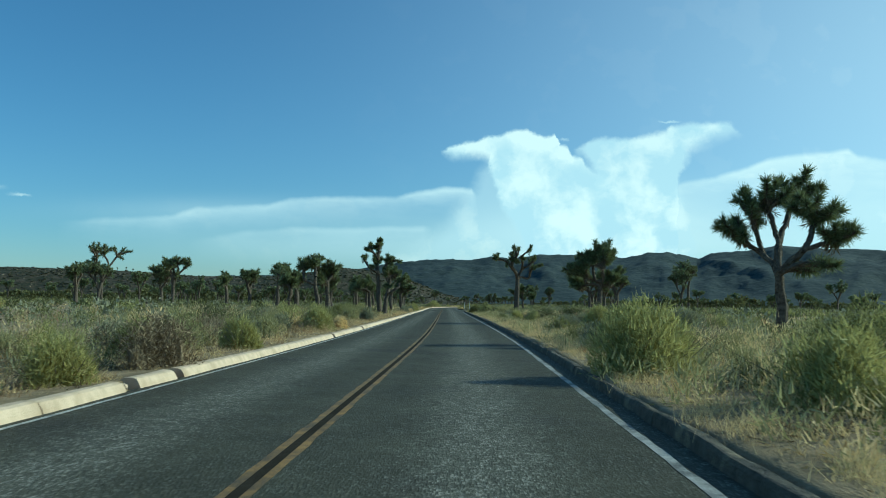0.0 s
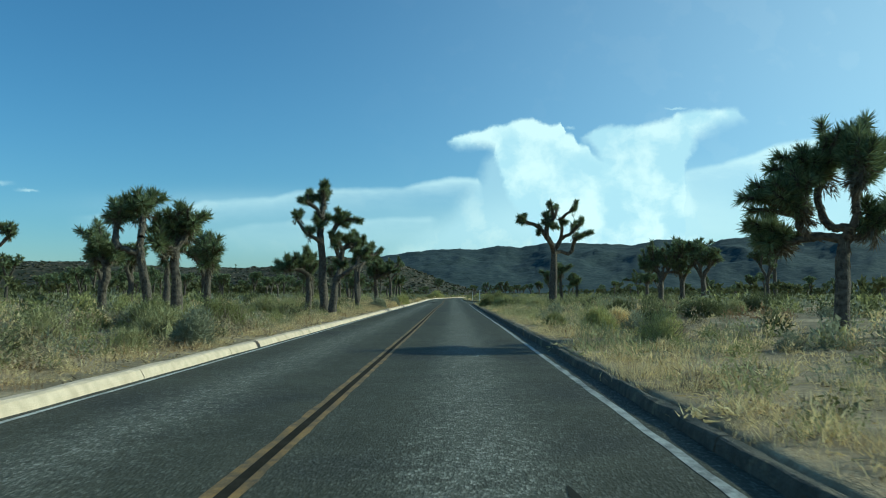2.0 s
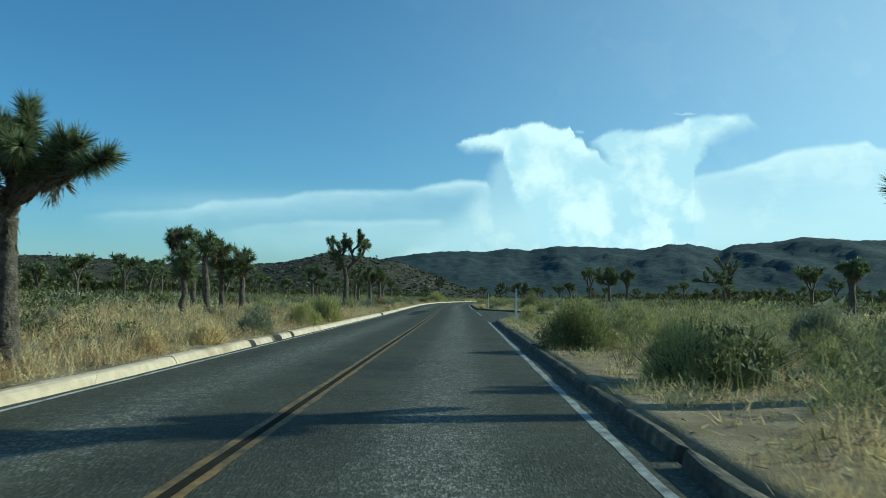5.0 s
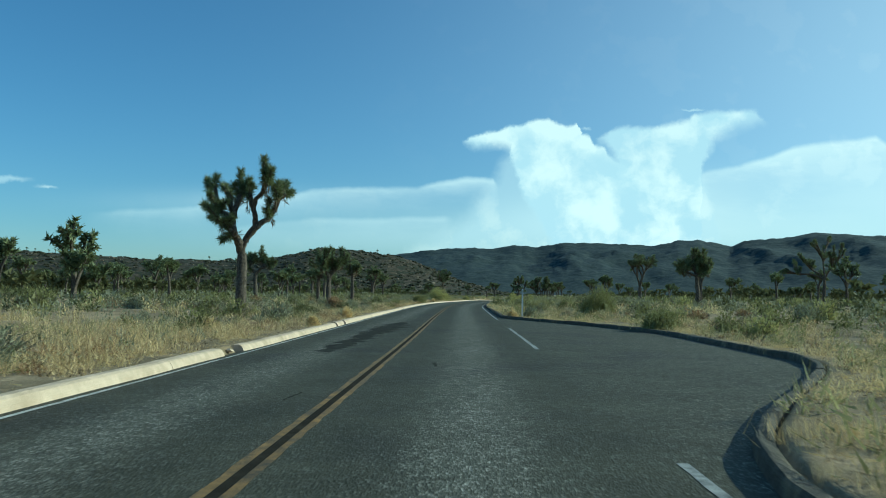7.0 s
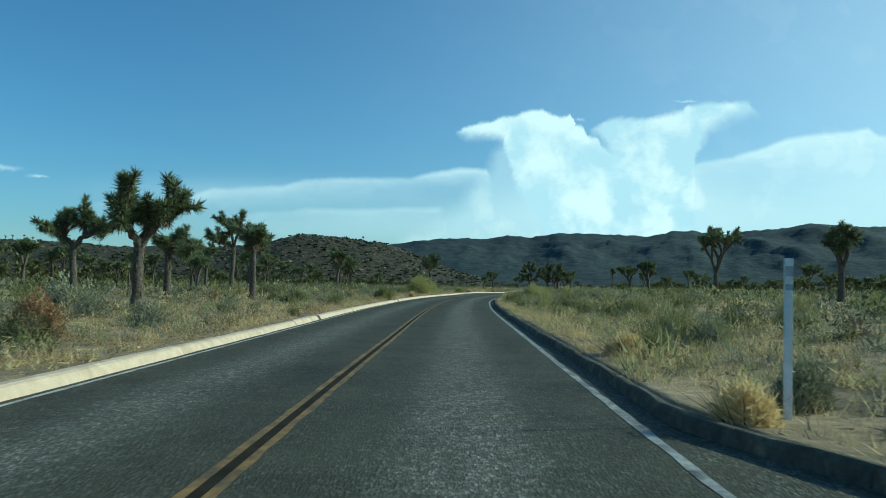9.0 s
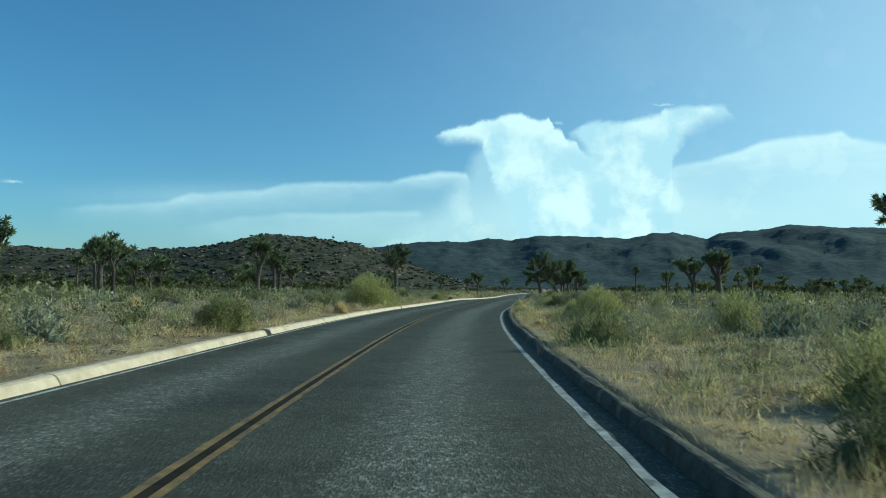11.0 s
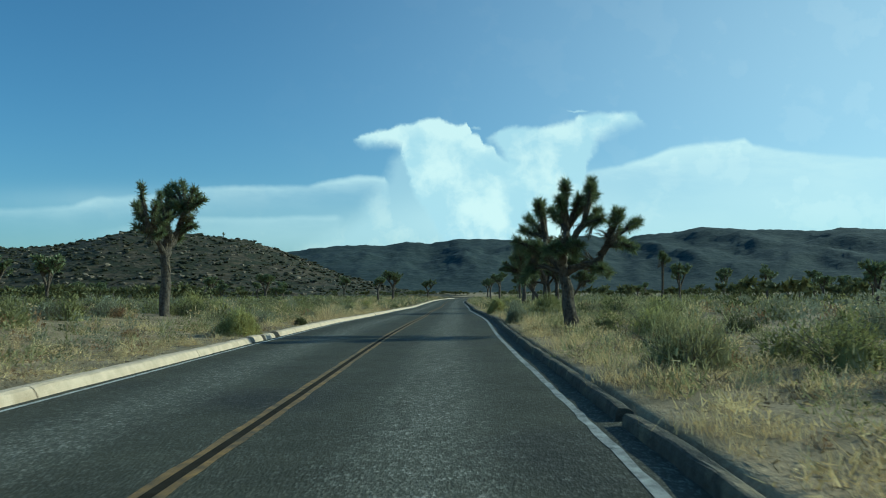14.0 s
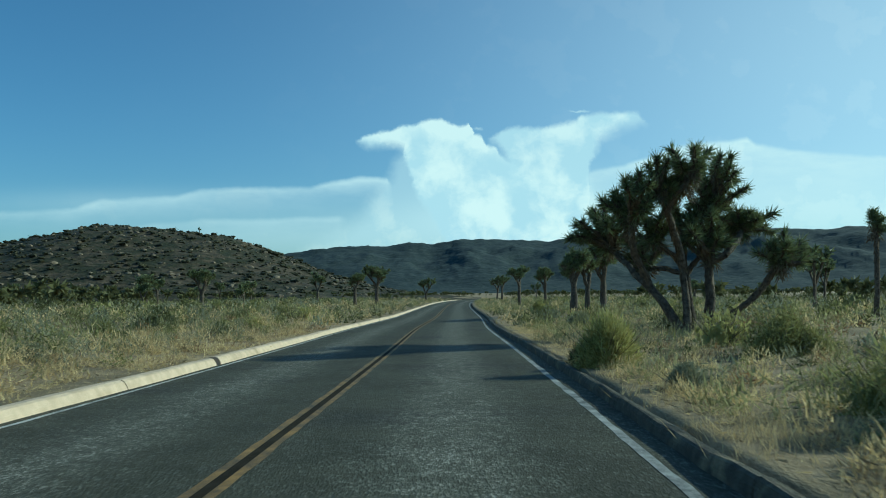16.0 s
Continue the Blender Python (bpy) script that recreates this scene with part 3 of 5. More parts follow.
def joshua(name, nodes, seed, limbs=None, leaves=150, leaf=0.27, wide=0.034, head=0.55, thick=1.0, sides=8, shag=60):
    """A tree from its forks: nodes are (parent, x, y, z); nodes with no child bear a head of dagger leaves."""
    r = np.random.default_rng(seed)
    P = np.array([q[1:] for q in nodes], float)
    parent = [q[0] for q in nodes]
    kids = [[j for j, p in enumerate(parent) if p == i] for i in range(len(nodes))]
    load = np.zeros(len(nodes))
    for i in reversed(range(len(nodes))):
        load[i] = sum(load[j] for j in kids[i]) if kids[i] else (1 if limbs is None or i < limbs else 0.15)
    radius = np.maximum(thick * 0.078 * load ** 0.36, 0.06)
    way = [np.array([0, 0, 1.0])] * len(nodes)
    wood, green, dead = [], [], []
    for i in range(1, len(nodes)):
        p = parent[i]
        start = way[p] * 0.45 + (P[i] - P[p]) / (np.linalg.norm(P[i] - P[p]) + 1e-9) * 0.55
        line = bend(P[p], P[i], start, 6 if sides > 6 else 4 if sides > 3 else 3)
        line[1:-1] += r.normal(scale=0.025, size=line[1:-1].shape)
        way[i] = (line[-1] - line[-2]) / (np.linalg.norm(line[-1] - line[-2]) + 1e-9)
        big = radius[i] * (1.25 if p == 0 else 1.1)
        rad = np.linspace(big, radius[i] * 0.95, len(line))
        if p == 0:
            rad[0] *= 1.25
        wood.append(tube(line, rad, sides if limbs is None or i < limbs else 5, r))
        length = np.linalg.norm(P[i] - P[p])
        if not kids[i]:
            span = min(head, 0.9 * length)
            s = r.random(leaves) ** 0.75
            base = P[i] - way[i] * span * (1 - s)[:, None] * 1.0
            out = np.cross(way[i], r.normal(size=(leaves, 3)))
            out /= np.linalg.norm(out, axis=1, keepdims=True)
            lift = (-0.15 + 1.5 * s**2)[:, None] + r.normal(scale=0.22, size=(leaves, 1))
            d = out + way[i] * lift
            green.append(slivers(base + out * radius[i] * 0.6, d, leaf * r.uniform(0.7, 1.15, leaves), wide, r))
            if shag:
                m = shag // 2
                s = r.random(m)
                base = P[i] - way[i] * (span * (0.75 + 0.9 * s))[:, None]
                out = np.cross(way[i], r.normal(size=(m, 3)))
                out /= np.linalg.norm(out, axis=1, keepdims=True)
                dead.append(slivers(base + out * radius[i] * 0.7, out * 0.45 - way[i] * r.uniform(0.5, 1.2, (m, 1)), leaf * r.uniform(0.5, 0.9, m), wide, r))
        if shag:
            m = int(shag * 0.5 * length)
            if m > 1:
                k = r.integers(0, len(line) - 1, m)
                f = r.random((m, 1))
                base = line[k] * (1 - f) + line[k + 1] * f
                ax = (line[-1] - line[0]) / length
                out = np.cross(ax, r.normal(size=(m, 3)))
                out /= np.linalg.norm(out, axis=1, keepdims=True)
                dead.append(slivers(base + out * radius[i] * 0.85, out * 0.3 - ax * 1.0, leaf * r.uniform(0.4, 0.8, m), wide * 1.3, r))
    tree = new(name)
    part("trunk", mesh_of("trunk", *join(wood), BARK, True), tree, "shaggy grey-brown trunk and limbs")
    part("crown", mesh_of("crown", *join(green), YUCCA), tree, "heads of stiff dagger-shaped green leaves", "stuff")
    if dead:
        part("thatch", mesh_of("thatch", *join(dead), DEAD), tree, "dry hanging brown leaves", "stuff")
    return tree


def grow(seed, height, fork=0.36, spread=0.48, levels=3, lean=0.0, heads=0):
    """A random skeleton of that height: limbs that fork and turn up."""
    r = np.random.default_rng(seed)
    nodes = [(-1, 0, 0, -0.2), (0, lean, r.normal(scale=0.08), height * fork)]
    tips = [(1, np.array([0, 0, 1.0]), height * (1 - fork) * 0.92)]
    for level in range(levels):
        coming = []
        for at, way, room in tips:
            n = r.choice([2, 3]) if level < 2 else r.choice([2, 2, 3])
            turn = r.uniform(0, 6.28)
            for j in range(n):
                a = turn + 6.28 * j / n + r.normal(scale=0.35)
                side = spread * r.uniform(0.6, 1.5) * (1.0 if level == 0 else 1.15)
                d = way * 0.6 + np.array([math.cos(a) * side, math.sin(a) * side, 0.62])
                d /= np.linalg.norm(d)
                step = room * (0.62 if levels == 1 else (0.52, 0.42, 0.34)[level]) * r.uniform(0.7, 1.2)
                nodes.append((at, *(np.array(nodes[at][1:]) + d * step)))
                if r.random() < 0.88 or level == 0:
                    coming.append((len(nodes) - 1, d, room))
        tips = coming
    inner = {q[0] for q in nodes}
    ends = [i for i in range(len(nodes)) if i not in inner]
    for i in ends:
        p, tip = nodes[i][0], np.array(nodes[i][1:])
        home = np.array(nodes[p][1:])
        for _ in range(heads):
            way = np.array([r.normal(), r.normal(), r.normal() * 0.5 + 0.25])
            way *= height * r.uniform(0.09, 0.17) / np.linalg.norm(way)
            nodes.append((p, *(home + (tip - home) * r.uniform(0.25, 0.95) + way)))
    return nodes


def plant(tree, x, y, turn=0.0, size=1.0):
    tree.matrix_basis = pose(x, y, ground_height(x, y) - 0.05, 0, 0, turn) @ Matrix.Scale(size, 4)
    return tree


def hero(x, y, turn, seed, forks, extra=1, deep=0.52, **kw):
    """A tree by the road from its forks (parent, across, up); the depth of the limbs and side heads are drawn by lot."""
    r = np.random.default_rng(seed)
    nodes = []
    for p, a, z in forks:
        if p < 0:
            nodes.append((p, a, 0.0, z))
        else:
            reach = math.hypot(a - nodes[p][1], z - nodes[p][3])
            nodes.append((p, a, nodes[p][2] + (0.0 if p == 0 else r.normal(scale=deep * reach)), z))
    kids = {}
    for i, q in enumerate(nodes):
        kids.setdefault(q[0], []).append(i)
    for p, some in list(kids.items()):
        if p > 0 and len(some) > 4:
            some.sort(key=lambda i: math.atan2(nodes[i][1] - nodes[p][1], nodes[i][3] - nodes[p][3] + 0.3))
            for q in range(0, len(some), 2):
                pair = some[q:q + 2] if len(some) - q != 3 else some[q:q + 3]
                mid = np.mean([nodes[i][1:] for i in pair], axis=0)
                home = np.array(nodes[p][1:])
                nodes.append((p, *(home + (mid - home) * (0.62, 0.62, 0.42))))
                for i in pair:
                    nodes[i] = (len(nodes) - 1, *nodes[i][1:])
    order = [0]
    for i in order:
        order += [j for j, q in enumerate(nodes) if q[0] == i]
    place = {old: k for k, old in enumerate(order)}
    nodes = [(place.get(nodes[i][0], -1), *nodes[i][1:]) for i in order]
    limbs = len(nodes)
    parents = {q[0] for q in nodes}
    for i, (p, a, d, z) in list(enumerate(nodes)):
        if i not in parents and p > 0:
            for _ in range(extra):
                way = np.array([r.normal(), r.normal(), r.normal() * 0.5 + 0.25])
                way *= r.uniform(0.35, 0.75) / np.linalg.norm(way)
                back = r.uniform(0.05, 0.75 if extra > 2 else 0.5)
                home = np.array(nodes[p][1:]) * back + np.array((a, d, z)) * (1 - back)
                nodes.append((p, *(home + way)))
    settings = dict(thick=0.9, limbs=limbs, leaves=250 if extra > 1 else 330, leaf=0.29, wide=0.034, head=0.80, shag=70 if extra > 1 else 100)
    settings.update(kw)
    tree = joshua("joshua_tree", nodes, seed, **settings)
    tree.matrix_basis = pose(x, y, 0.10 + float(dip(y)), 0, 0, turn)
    HEROES.append((x, y))
    return tagged(tree, "%s joshua tree with shaggy trunk and spiky green heads" % ("tall many-armed" if len(forks) > 16 else "small few-headed" if len(forks) < 8 else "forked"), "joshua tree", "joshua trees near the road")


HEROES = []
hero(10.80, 27.00, -21.8, 90, [(-1, 0.00, -0.15), (0, -0.10, 2.30), (1, -0.60, 3.10), (2, -1.15, 3.50), (3, -1.75, 3.95), (3, -1.50, 4.40), (2, -0.90, 4.20), (6, -1.50, 5.05), (6, -0.85, 4.90), (1, -0.10, 3.40), (9, -0.40, 4.60), (10, -0.15, 5.65), (10, -0.60, 5.30), (9, 0.30, 4.80), (13, 0.50, 5.85), (13, 0.95, 5.65), (13, 0.15, 5.20), (1, 0.60, 3.10), (17, 1.00, 4.10), (18, 1.15, 5.00), (18, 1.50, 4.50), (18, 0.75, 4.70), (17, 1.40, 3.40), (22, 1.95, 4.05), (22, 1.75, 3.55), (1, 1.30, 2.70)], extra=2, leaves=260, leaf=0.33, wide=0.036, head=0.65, shag=60, thick=0.72)
hero(9.66, 55.80, -20.0, 91, [(-1, 0.00, -0.15), (0, 0.13, 2.58), (1, -0.15, 2.95), (2, -0.38, 4.24), (3, -0.89, 4.82), (3, -0.19, 5.34), (3, -1.42, 4.66), (3, -0.54, 4.99), (1, -0.92, 3.15), (8, -1.52, 4.10), (8, -1.88, 3.74), (8, -1.07, 4.45), (1, -1.28, 2.60), (12, -2.24, 3.09), (12, -1.89, 2.80), (12, -1.70, 3.45), (1, 0.37, 3.85), (16, 0.23, 5.31), (16, 0.74, 5.79), (16, 0.84, 4.91), (16, 0.57, 5.48), (1, 0.76, 2.84), (21, 1.35, 3.69), (21, 0.94, 3.29)], extra=6, leaves=200, leaf=0.31, wide=0.038, head=0.72, thick=0.62)
hero(7.22, 100.30, -10.2, 92, [(-1, -0.00, -0.15), (0, 0.03, 4.47), (1, -0.34, 5.61), (2, -0.68, 6.19), (3, -0.90, 5.85), (3, -1.81, 6.72), (5, -2.38, 6.78), (5, -1.92, 7.30), (2, -0.26, 6.61), (8, -0.54, 7.48), (8, -0.62, 6.82), (8, 0.16, 6.98), (11, -0.06, 8.33), (11, 0.33, 8.23), (8, 0.22, 6.32), (1, 0.58, 5.61), (15, 0.66, 6.97), (16, 1.41, 7.59), (17, 1.99, 8.43), (16, 1.00, 6.74), (15, 1.33, 6.03), (20, 1.55, 6.87), (20, 2.29, 7.23), (1, 1.13, 4.53), (23, 1.69, 5.60), (24, 1.88, 6.16), (24, 2.95, 6.29), (24, 2.29, 5.93)], extra=1, leaves=420, leaf=0.30, wide=0.030, head=0.75, thick=1.22, deep=0.85)
hero(-8.14, 81.40, 21.3, 93, [(-1, 0.00, -0.15), (0, -0.20, 4.05), (1, -0.15, 5.15), (1, -0.84, 4.50), (3, -1.50, 5.45), (4, -1.30, 6.00), (3, -1.05, 5.00), (2, -0.10, 5.70), (2, -0.55, 5.60), (2, 0.30, 5.85), (7, -0.84, 6.50), (10, -1.35, 6.75), (10, -0.66, 7.35), (7, 0.05, 6.60), (13, -0.10, 7.70), (13, 0.20, 7.60), (13, 0.48, 7.35), (13, -0.38, 7.00), (2, 0.15, 6.40)], extra=1, leaves=420, leaf=0.31, wide=0.030, head=0.62, thick=1.05)
hero(-7.55, 80.60, 20.6, 94, [(-1, 0.00, -0.15), (0, 0.22, 1.82), (1, 0.60, 2.70), (2, 0.75, 3.75), (3, 0.50, 4.70), (3, 0.90, 4.55), (3, 1.30, 4.70), (3, 1.65, 4.30), (2, 0.14, 4.40), (8, 0.50, 5.40), (9, 0.40, 6.15), (9, 1.00, 5.85), (9, 1.60, 5.40), (9, 1.10, 5.20), (1, 0.58, 2.30), (14, 1.30, 2.80), (15, 1.47, 3.30), (16, 2.00, 3.80), (16, 2.05, 3.20), (16, 1.30, 3.70), (2, 0.20, 3.10), (3, 0.20, 4.10)], extra=1, leaves=420, leaf=0.31, wide=0.030, head=0.62, thick=0.95)
hero(-9.27, 82.50, 22.8, 95, [(-1, 0.00, -0.15), (0, 0.02, 2.20), (1, -0.30, 2.50), (2, -1.15, 2.65), (3, -1.65, 2.95), (3, -1.30, 3.30), (3, -0.85, 2.95), (2, -0.60, 3.60), (1, 0.00, 3.10), (8, -0.10, 4.00), (8, 0.15, 3.50), (8, -0.40, 3.20), (1, 0.50, 3.00), (3, -1.90, 2.60)], extra=2, leaves=300, leaf=0.31, wide=0.032, head=0.62)
hero(-8.13, 95.60, 13.1, 96, [(-1, 0.00, -0.15), (0, -0.20, 4.18), (1, -0.60, 5.54), (1, -0.22, 6.06), (1, 0.38, 5.50), (1, -0.39, 4.97), (1, 0.36, 4.24), (0, 0.07, 2.81), (7, 1.03, 3.96), (8, 1.17, 5.10), (8, 2.05, 4.75), (8, 0.89, 4.41)], extra=1, leaves=800, leaf=0.32, wide=0.022, head=0.70, shag=260)
hero(-7.33, 101.50, 18.7, 97, [(-1, 0.00, -0.15), (0, -0.10, 2.34), (1, -0.70, 3.39), (1, -0.20, 3.94), (1, 0.19, 4.03), (1, 0.77, 3.53), (1, 1.02, 3.42), (1, 0.31, 2.98), (1, -0.43, 2.96), (1, 0.05, 3.42)], extra=1, leaves=520, leaf=0.28, wide=0.024, head=0.62, shag=160)
hero(-13.58, 106.00, 16.6, 98, [(-1, 0.00, -0.15), (0, -0.17, 3.40), (1, -0.56, 4.35), (1, 0.23, 4.70), (1, 1.15, 4.24), (1, -0.26, 4.62)], extra=4, leaves=150, leaf=0.34, wide=0.048, head=0.75, shag=44)
hero(-13.82, 105.00, 17.3, 99, [(-1, 0.00, -0.15), (0, 0.01, 2.56), (1, -0.46, 3.02), (1, 0.13, 3.51)], extra=4, leaves=150, leaf=0.34, wide=0.048, head=0.75, shag=44)
hero(-11.91, 161.60, 21.8, 100, [(-1, 0.00, -0.15), (0, -0.02, 2.93), (1, -0.36, 3.67), (2, -0.47, 4.33), (3, -0.92, 4.69), (4, -1.61, 4.99), (4, -1.47, 5.50), (4, -1.13, 6.47), (3, -0.14, 5.49), (8, -0.08, 6.74), (8, -0.42, 6.08), (8, 0.24, 6.19), (3, -0.78, 6.21), (2, -0.67, 3.98), (13, -1.75, 5.02), (13, -1.39, 4.51), (13, -0.89, 4.35), (2, -0.94, 3.46), (1, 0.53, 4.09), (18, 0.42, 4.85), (19, 0.24, 5.99), (19, 0.69, 5.54), (21, 0.64, 6.99), (21, 0.96, 6.53), (18, 0.98, 4.40), (24, 1.42, 5.20), (25, 1.96, 6.21), (25, 1.40, 6.01), (25, 2.18, 5.79), (24, 1.04, 5.41)], extra=1)
hero(-8.84, 288.60, 22.0, 101, [(-1, -0.00, -0.15), (0, -0.02, 2.78), (1, -0.48, 3.51), (2, -0.61, 4.82), (2, -0.86, 4.39), (2, -1.23, 5.02), (1, 0.03, 3.70), (6, -0.24, 5.54), (6, 0.21, 5.18), (6, 0.21, 5.88), (6, -0.43, 4.53), (1, 0.40, 3.55), (11, 0.68, 4.57), (12, 0.72, 6.10), (12, 0.97, 5.65), (12, 1.38, 5.30), (12, 0.59, 4.90), (11, 1.10, 4.09), (2, -1.07, 5.77)], extra=2)
hero(6.10, 278.60, -19.8, 102, [(-1, 0.10, -0.15), (0, -0.12, 1.75), (1, -0.55, 2.30), (2, -0.80, 2.95), (3, -1.45, 3.75), (3, -0.95, 4.15), (2, -1.65, 2.90), (2, -1.30, 2.40), (1, -0.95, 2.05), (8, -1.45, 1.60), (1, 0.00, 2.60), (10, 0.00, 3.10), (11, -0.25, 3.90), (11, 0.05, 4.55), (11, 0.45, 4.20), (10, 0.50, 3.20), (15, 0.85, 4.45), (15, 1.00, 3.75), (1, 0.75, 2.10), (18, 1.25, 2.65), (19, 1.55, 3.75), (19, 2.20, 3.45), (19, 2.10, 2.55), (18, 1.30, 1.80), (10, -0.30, 2.40), (10, 0.35, 2.35)], extra=1, deep=0.42, leaves=520, leaf=0.27, wide=0.021, head=0.60, shag=200, thick=0.85)
hero(12.74, 312.00, -22.0, 103, [(-1, 0.00, -0.15), (0, -1.03, 1.52), (1, -2.18, 2.75), (2, -3.30, 3.22), (2, -3.02, 4.09), (2, -2.46, 4.34), (2, -2.68, 3.64), (1, -1.49, 3.25), (7, -1.90, 4.22), (7, -1.60, 4.68), (7, -1.10, 4.66), (7, -1.31, 3.90), (0, -0.11, 2.18), (12, -0.49, 3.73), (13, -0.70, 5.16), (13, -0.20, 4.95), (13, -0.83, 4.40), (13, 0.37, 5.44), (13, -0.06, 4.54)], extra=6, leaves=140, leaf=0.30, wide=0.034, head=0.66, thick=0.62)
hero(13.56, 312.40, -23.4, 104, [(-1, 0.00, -0.15), (0, 0.05, 2.19), (1, 0.09, 3.75), (2, 0.26, 5.40), (2, 0.78, 5.57), (2, 0.93, 4.92), (2, -0.25, 4.99), (1, 0.51, 2.53), (7, 1.01, 3.37), (8, 0.49, 3.74), (8, 1.06, 3.83), (8, 1.53, 3.69), (8, 1.78, 3.43), (0, 1.19, 1.15), (13, 1.93, 2.16), (14, 1.95, 2.91), (14, 2.67, 2.94), (14, 2.89, 2.47), (1, -0.37, 3.42)], extra=6, leaves=140, leaf=0.30, wide=0.034, head=0.66, thick=0.62)
hero(-11.05, 63.20, 18.6, 105, [(-1, 0.00, -0.15), (0, -0.38, 2.46), (1, -1.06, 2.81), (2, -1.24, 3.76), (3, -1.03, 4.71), (3, -0.86, 4.12), (1, -0.39, 3.18), (6, -0.41, 4.01), (7, -0.58, 4.89), (7, 0.08, 4.92), (7, -0.30, 4.50)], extra=4, leaves=150, leaf=0.34, wide=0.048, head=0.75, shag=44)
hero(-10.61, 64.50, 17.3, 106, [(-1, 0.00, -0.15), (0, -0.09, 2.76), (1, -0.77, 3.87), (1, -0.30, 4.25), (1, -0.02, 4.63), (1, 0.34, 4.39), (1, 0.68, 4.15), (1, -0.64, 3.25), (1, 0.12, 3.51), (1, -0.40, 3.01)], extra=4, leaves=150, leaf=0.34, wide=0.048, head=0.75, shag=44)
hero(-11.32, 70.00, 16.0, 107, [(-1, 0.00, -0.15), (0, 0.11, 2.43), (1, 0.12, 3.87), (1, 0.30, 3.30), (1, -0.20, 2.95), (1, 0.47, 3.07)], extra=4, leaves=150, leaf=0.34, wide=0.048, head=0.75, shag=44)
hero(-14.14, 66.00, 21.6, 108, [(-1, 0.00, -0.15), (0, 0.14, 2.31), (1, -0.41, 3.99), (1, -0.25, 3.34), (1, -0.63, 2.82), (1, 0.27, 3.09), (1, 0.42, 2.83)], extra=4, leaves=150, leaf=0.34, wide=0.048, head=0.75, shag=44)
hero(-15.20, 131.70, 20.9, 109, [(-1, 0.00, -0.15), (0, -0.08, 3.08), (1, -0.86, 3.33), (2, -1.13, 4.19), (2, -0.86, 4.01), (1, -0.18, 3.76), (4, -0.36, 4.64), (4, -0.11, 4.18)], extra=4, leaves=150, leaf=0.34, wide=0.048, head=0.75, shag=44)
hero(-13.89, 130.00, 20.0, 110, [(-1, 0.00, -0.15), (0, -0.20, 3.00), (1, -0.39, 3.65), (1, 0.09, 4.20), (1, 0.56, 3.82), (1, 0.95, 3.57), (1, 0.04, 3.48)], extra=4, leaves=150, leaf=0.34, wide=0.048, head=0.75, shag=44)
hero(-14.12, 133.00, 18.9, 111, [(-1, -0.00, -0.15), (0, -0.06, 2.59), (1, 0.08, 3.45), (1, -0.23, 3.01)], extra=4, leaves=150, leaf=0.34, wide=0.048, head=0.75, shag=44)
hero(-12.97, 133.00, 17.4, 112, [(-1, 0.00, -0.15), (0, -0.10, 2.32), (1, -0.35, 3.31), (1, 0.08, 3.61), (1, 0.51, 3.19), (1, -0.20, 2.83)], extra=4, leaves=150, leaf=0.34, wide=0.048, head=0.75, shag=44)
hero(-12.22, 122.00, 22.2, 113, [(-1, 0.00, -0.15), (0, -0.01, 1.99), (1, -0.18, 2.40), (1, 0.05, 2.51), (1, -0.07, 2.75)], extra=4, leaves=150, leaf=0.34, wide=0.048, head=0.75, shag=44)
hero(-13.41, 189.90, 23.1, 114, [(-1, 0.00, -0.15), (0, 0.06, 2.30), (1, -0.40, 3.05), (2, -0.88, 3.99), (2, -0.54, 4.58), (2, -0.24, 4.22), (2, -0.42, 3.53), (1, 0.31, 3.08), (7, 0.30, 4.05), (7, 0.13, 3.66), (1, 0.76, 3.30), (10, 1.13, 4.53), (10, 1.50, 4.21), (10, 0.93, 3.73)], extra=4, leaves=150, leaf=0.34, wide=0.048, head=0.75, shag=44)
hero(-23.98, 206.30, 27.0, 115, [(-1, 0.00, -0.15), (0, -0.03, 2.90), (1, -0.52, 3.50), (2, -1.65, 3.92), (2, -0.97, 4.32), (2, -0.44, 5.12), (2, 0.02, 5.08), (1, 0.46, 3.54), (7, 0.58, 5.36), (7, 0.89, 4.66), (7, 1.47, 4.53), (7, 1.66, 4.06), (7, 0.44, 4.41)], extra=4, leaves=150, leaf=0.34, wide=0.048, head=0.75, shag=44)
hero(-20.14, 222.40, 17.0, 116, [(-1, 0.00, -0.15), (0, 0.13, 3.67), (1, -1.74, 4.89), (1, -0.95, 5.97), (1, -0.13, 5.88), (1, 0.68, 6.33), (1, -0.51, 4.51)], extra=6, leaves=150, leaf=0.34, wide=0.048, head=0.75, shag=44)
hero(-14.24, 207.00, 15.6, 117, [(-1, 0.00, -0.15), (0, 0.03, 2.74), (1, -0.38, 4.30), (1, 0.17, 4.38), (1, 0.52, 4.01), (1, 0.68, 3.64), (1, 0.01, 3.37)], extra=4, leaves=150, leaf=0.34, wide=0.048, head=0.75, shag=44)
hero(-16.22, 200.00, 21.1, 118, [(-1, -0.00, -0.15), (0, -0.05, 2.45), (1, -0.31, 2.97), (1, 0.42, 3.58), (1, 0.97, 3.01), (1, 1.11, 2.75), (1, 0.18, 3.25)], extra=4, leaves=150, leaf=0.34, wide=0.048, head=0.75, shag=44)
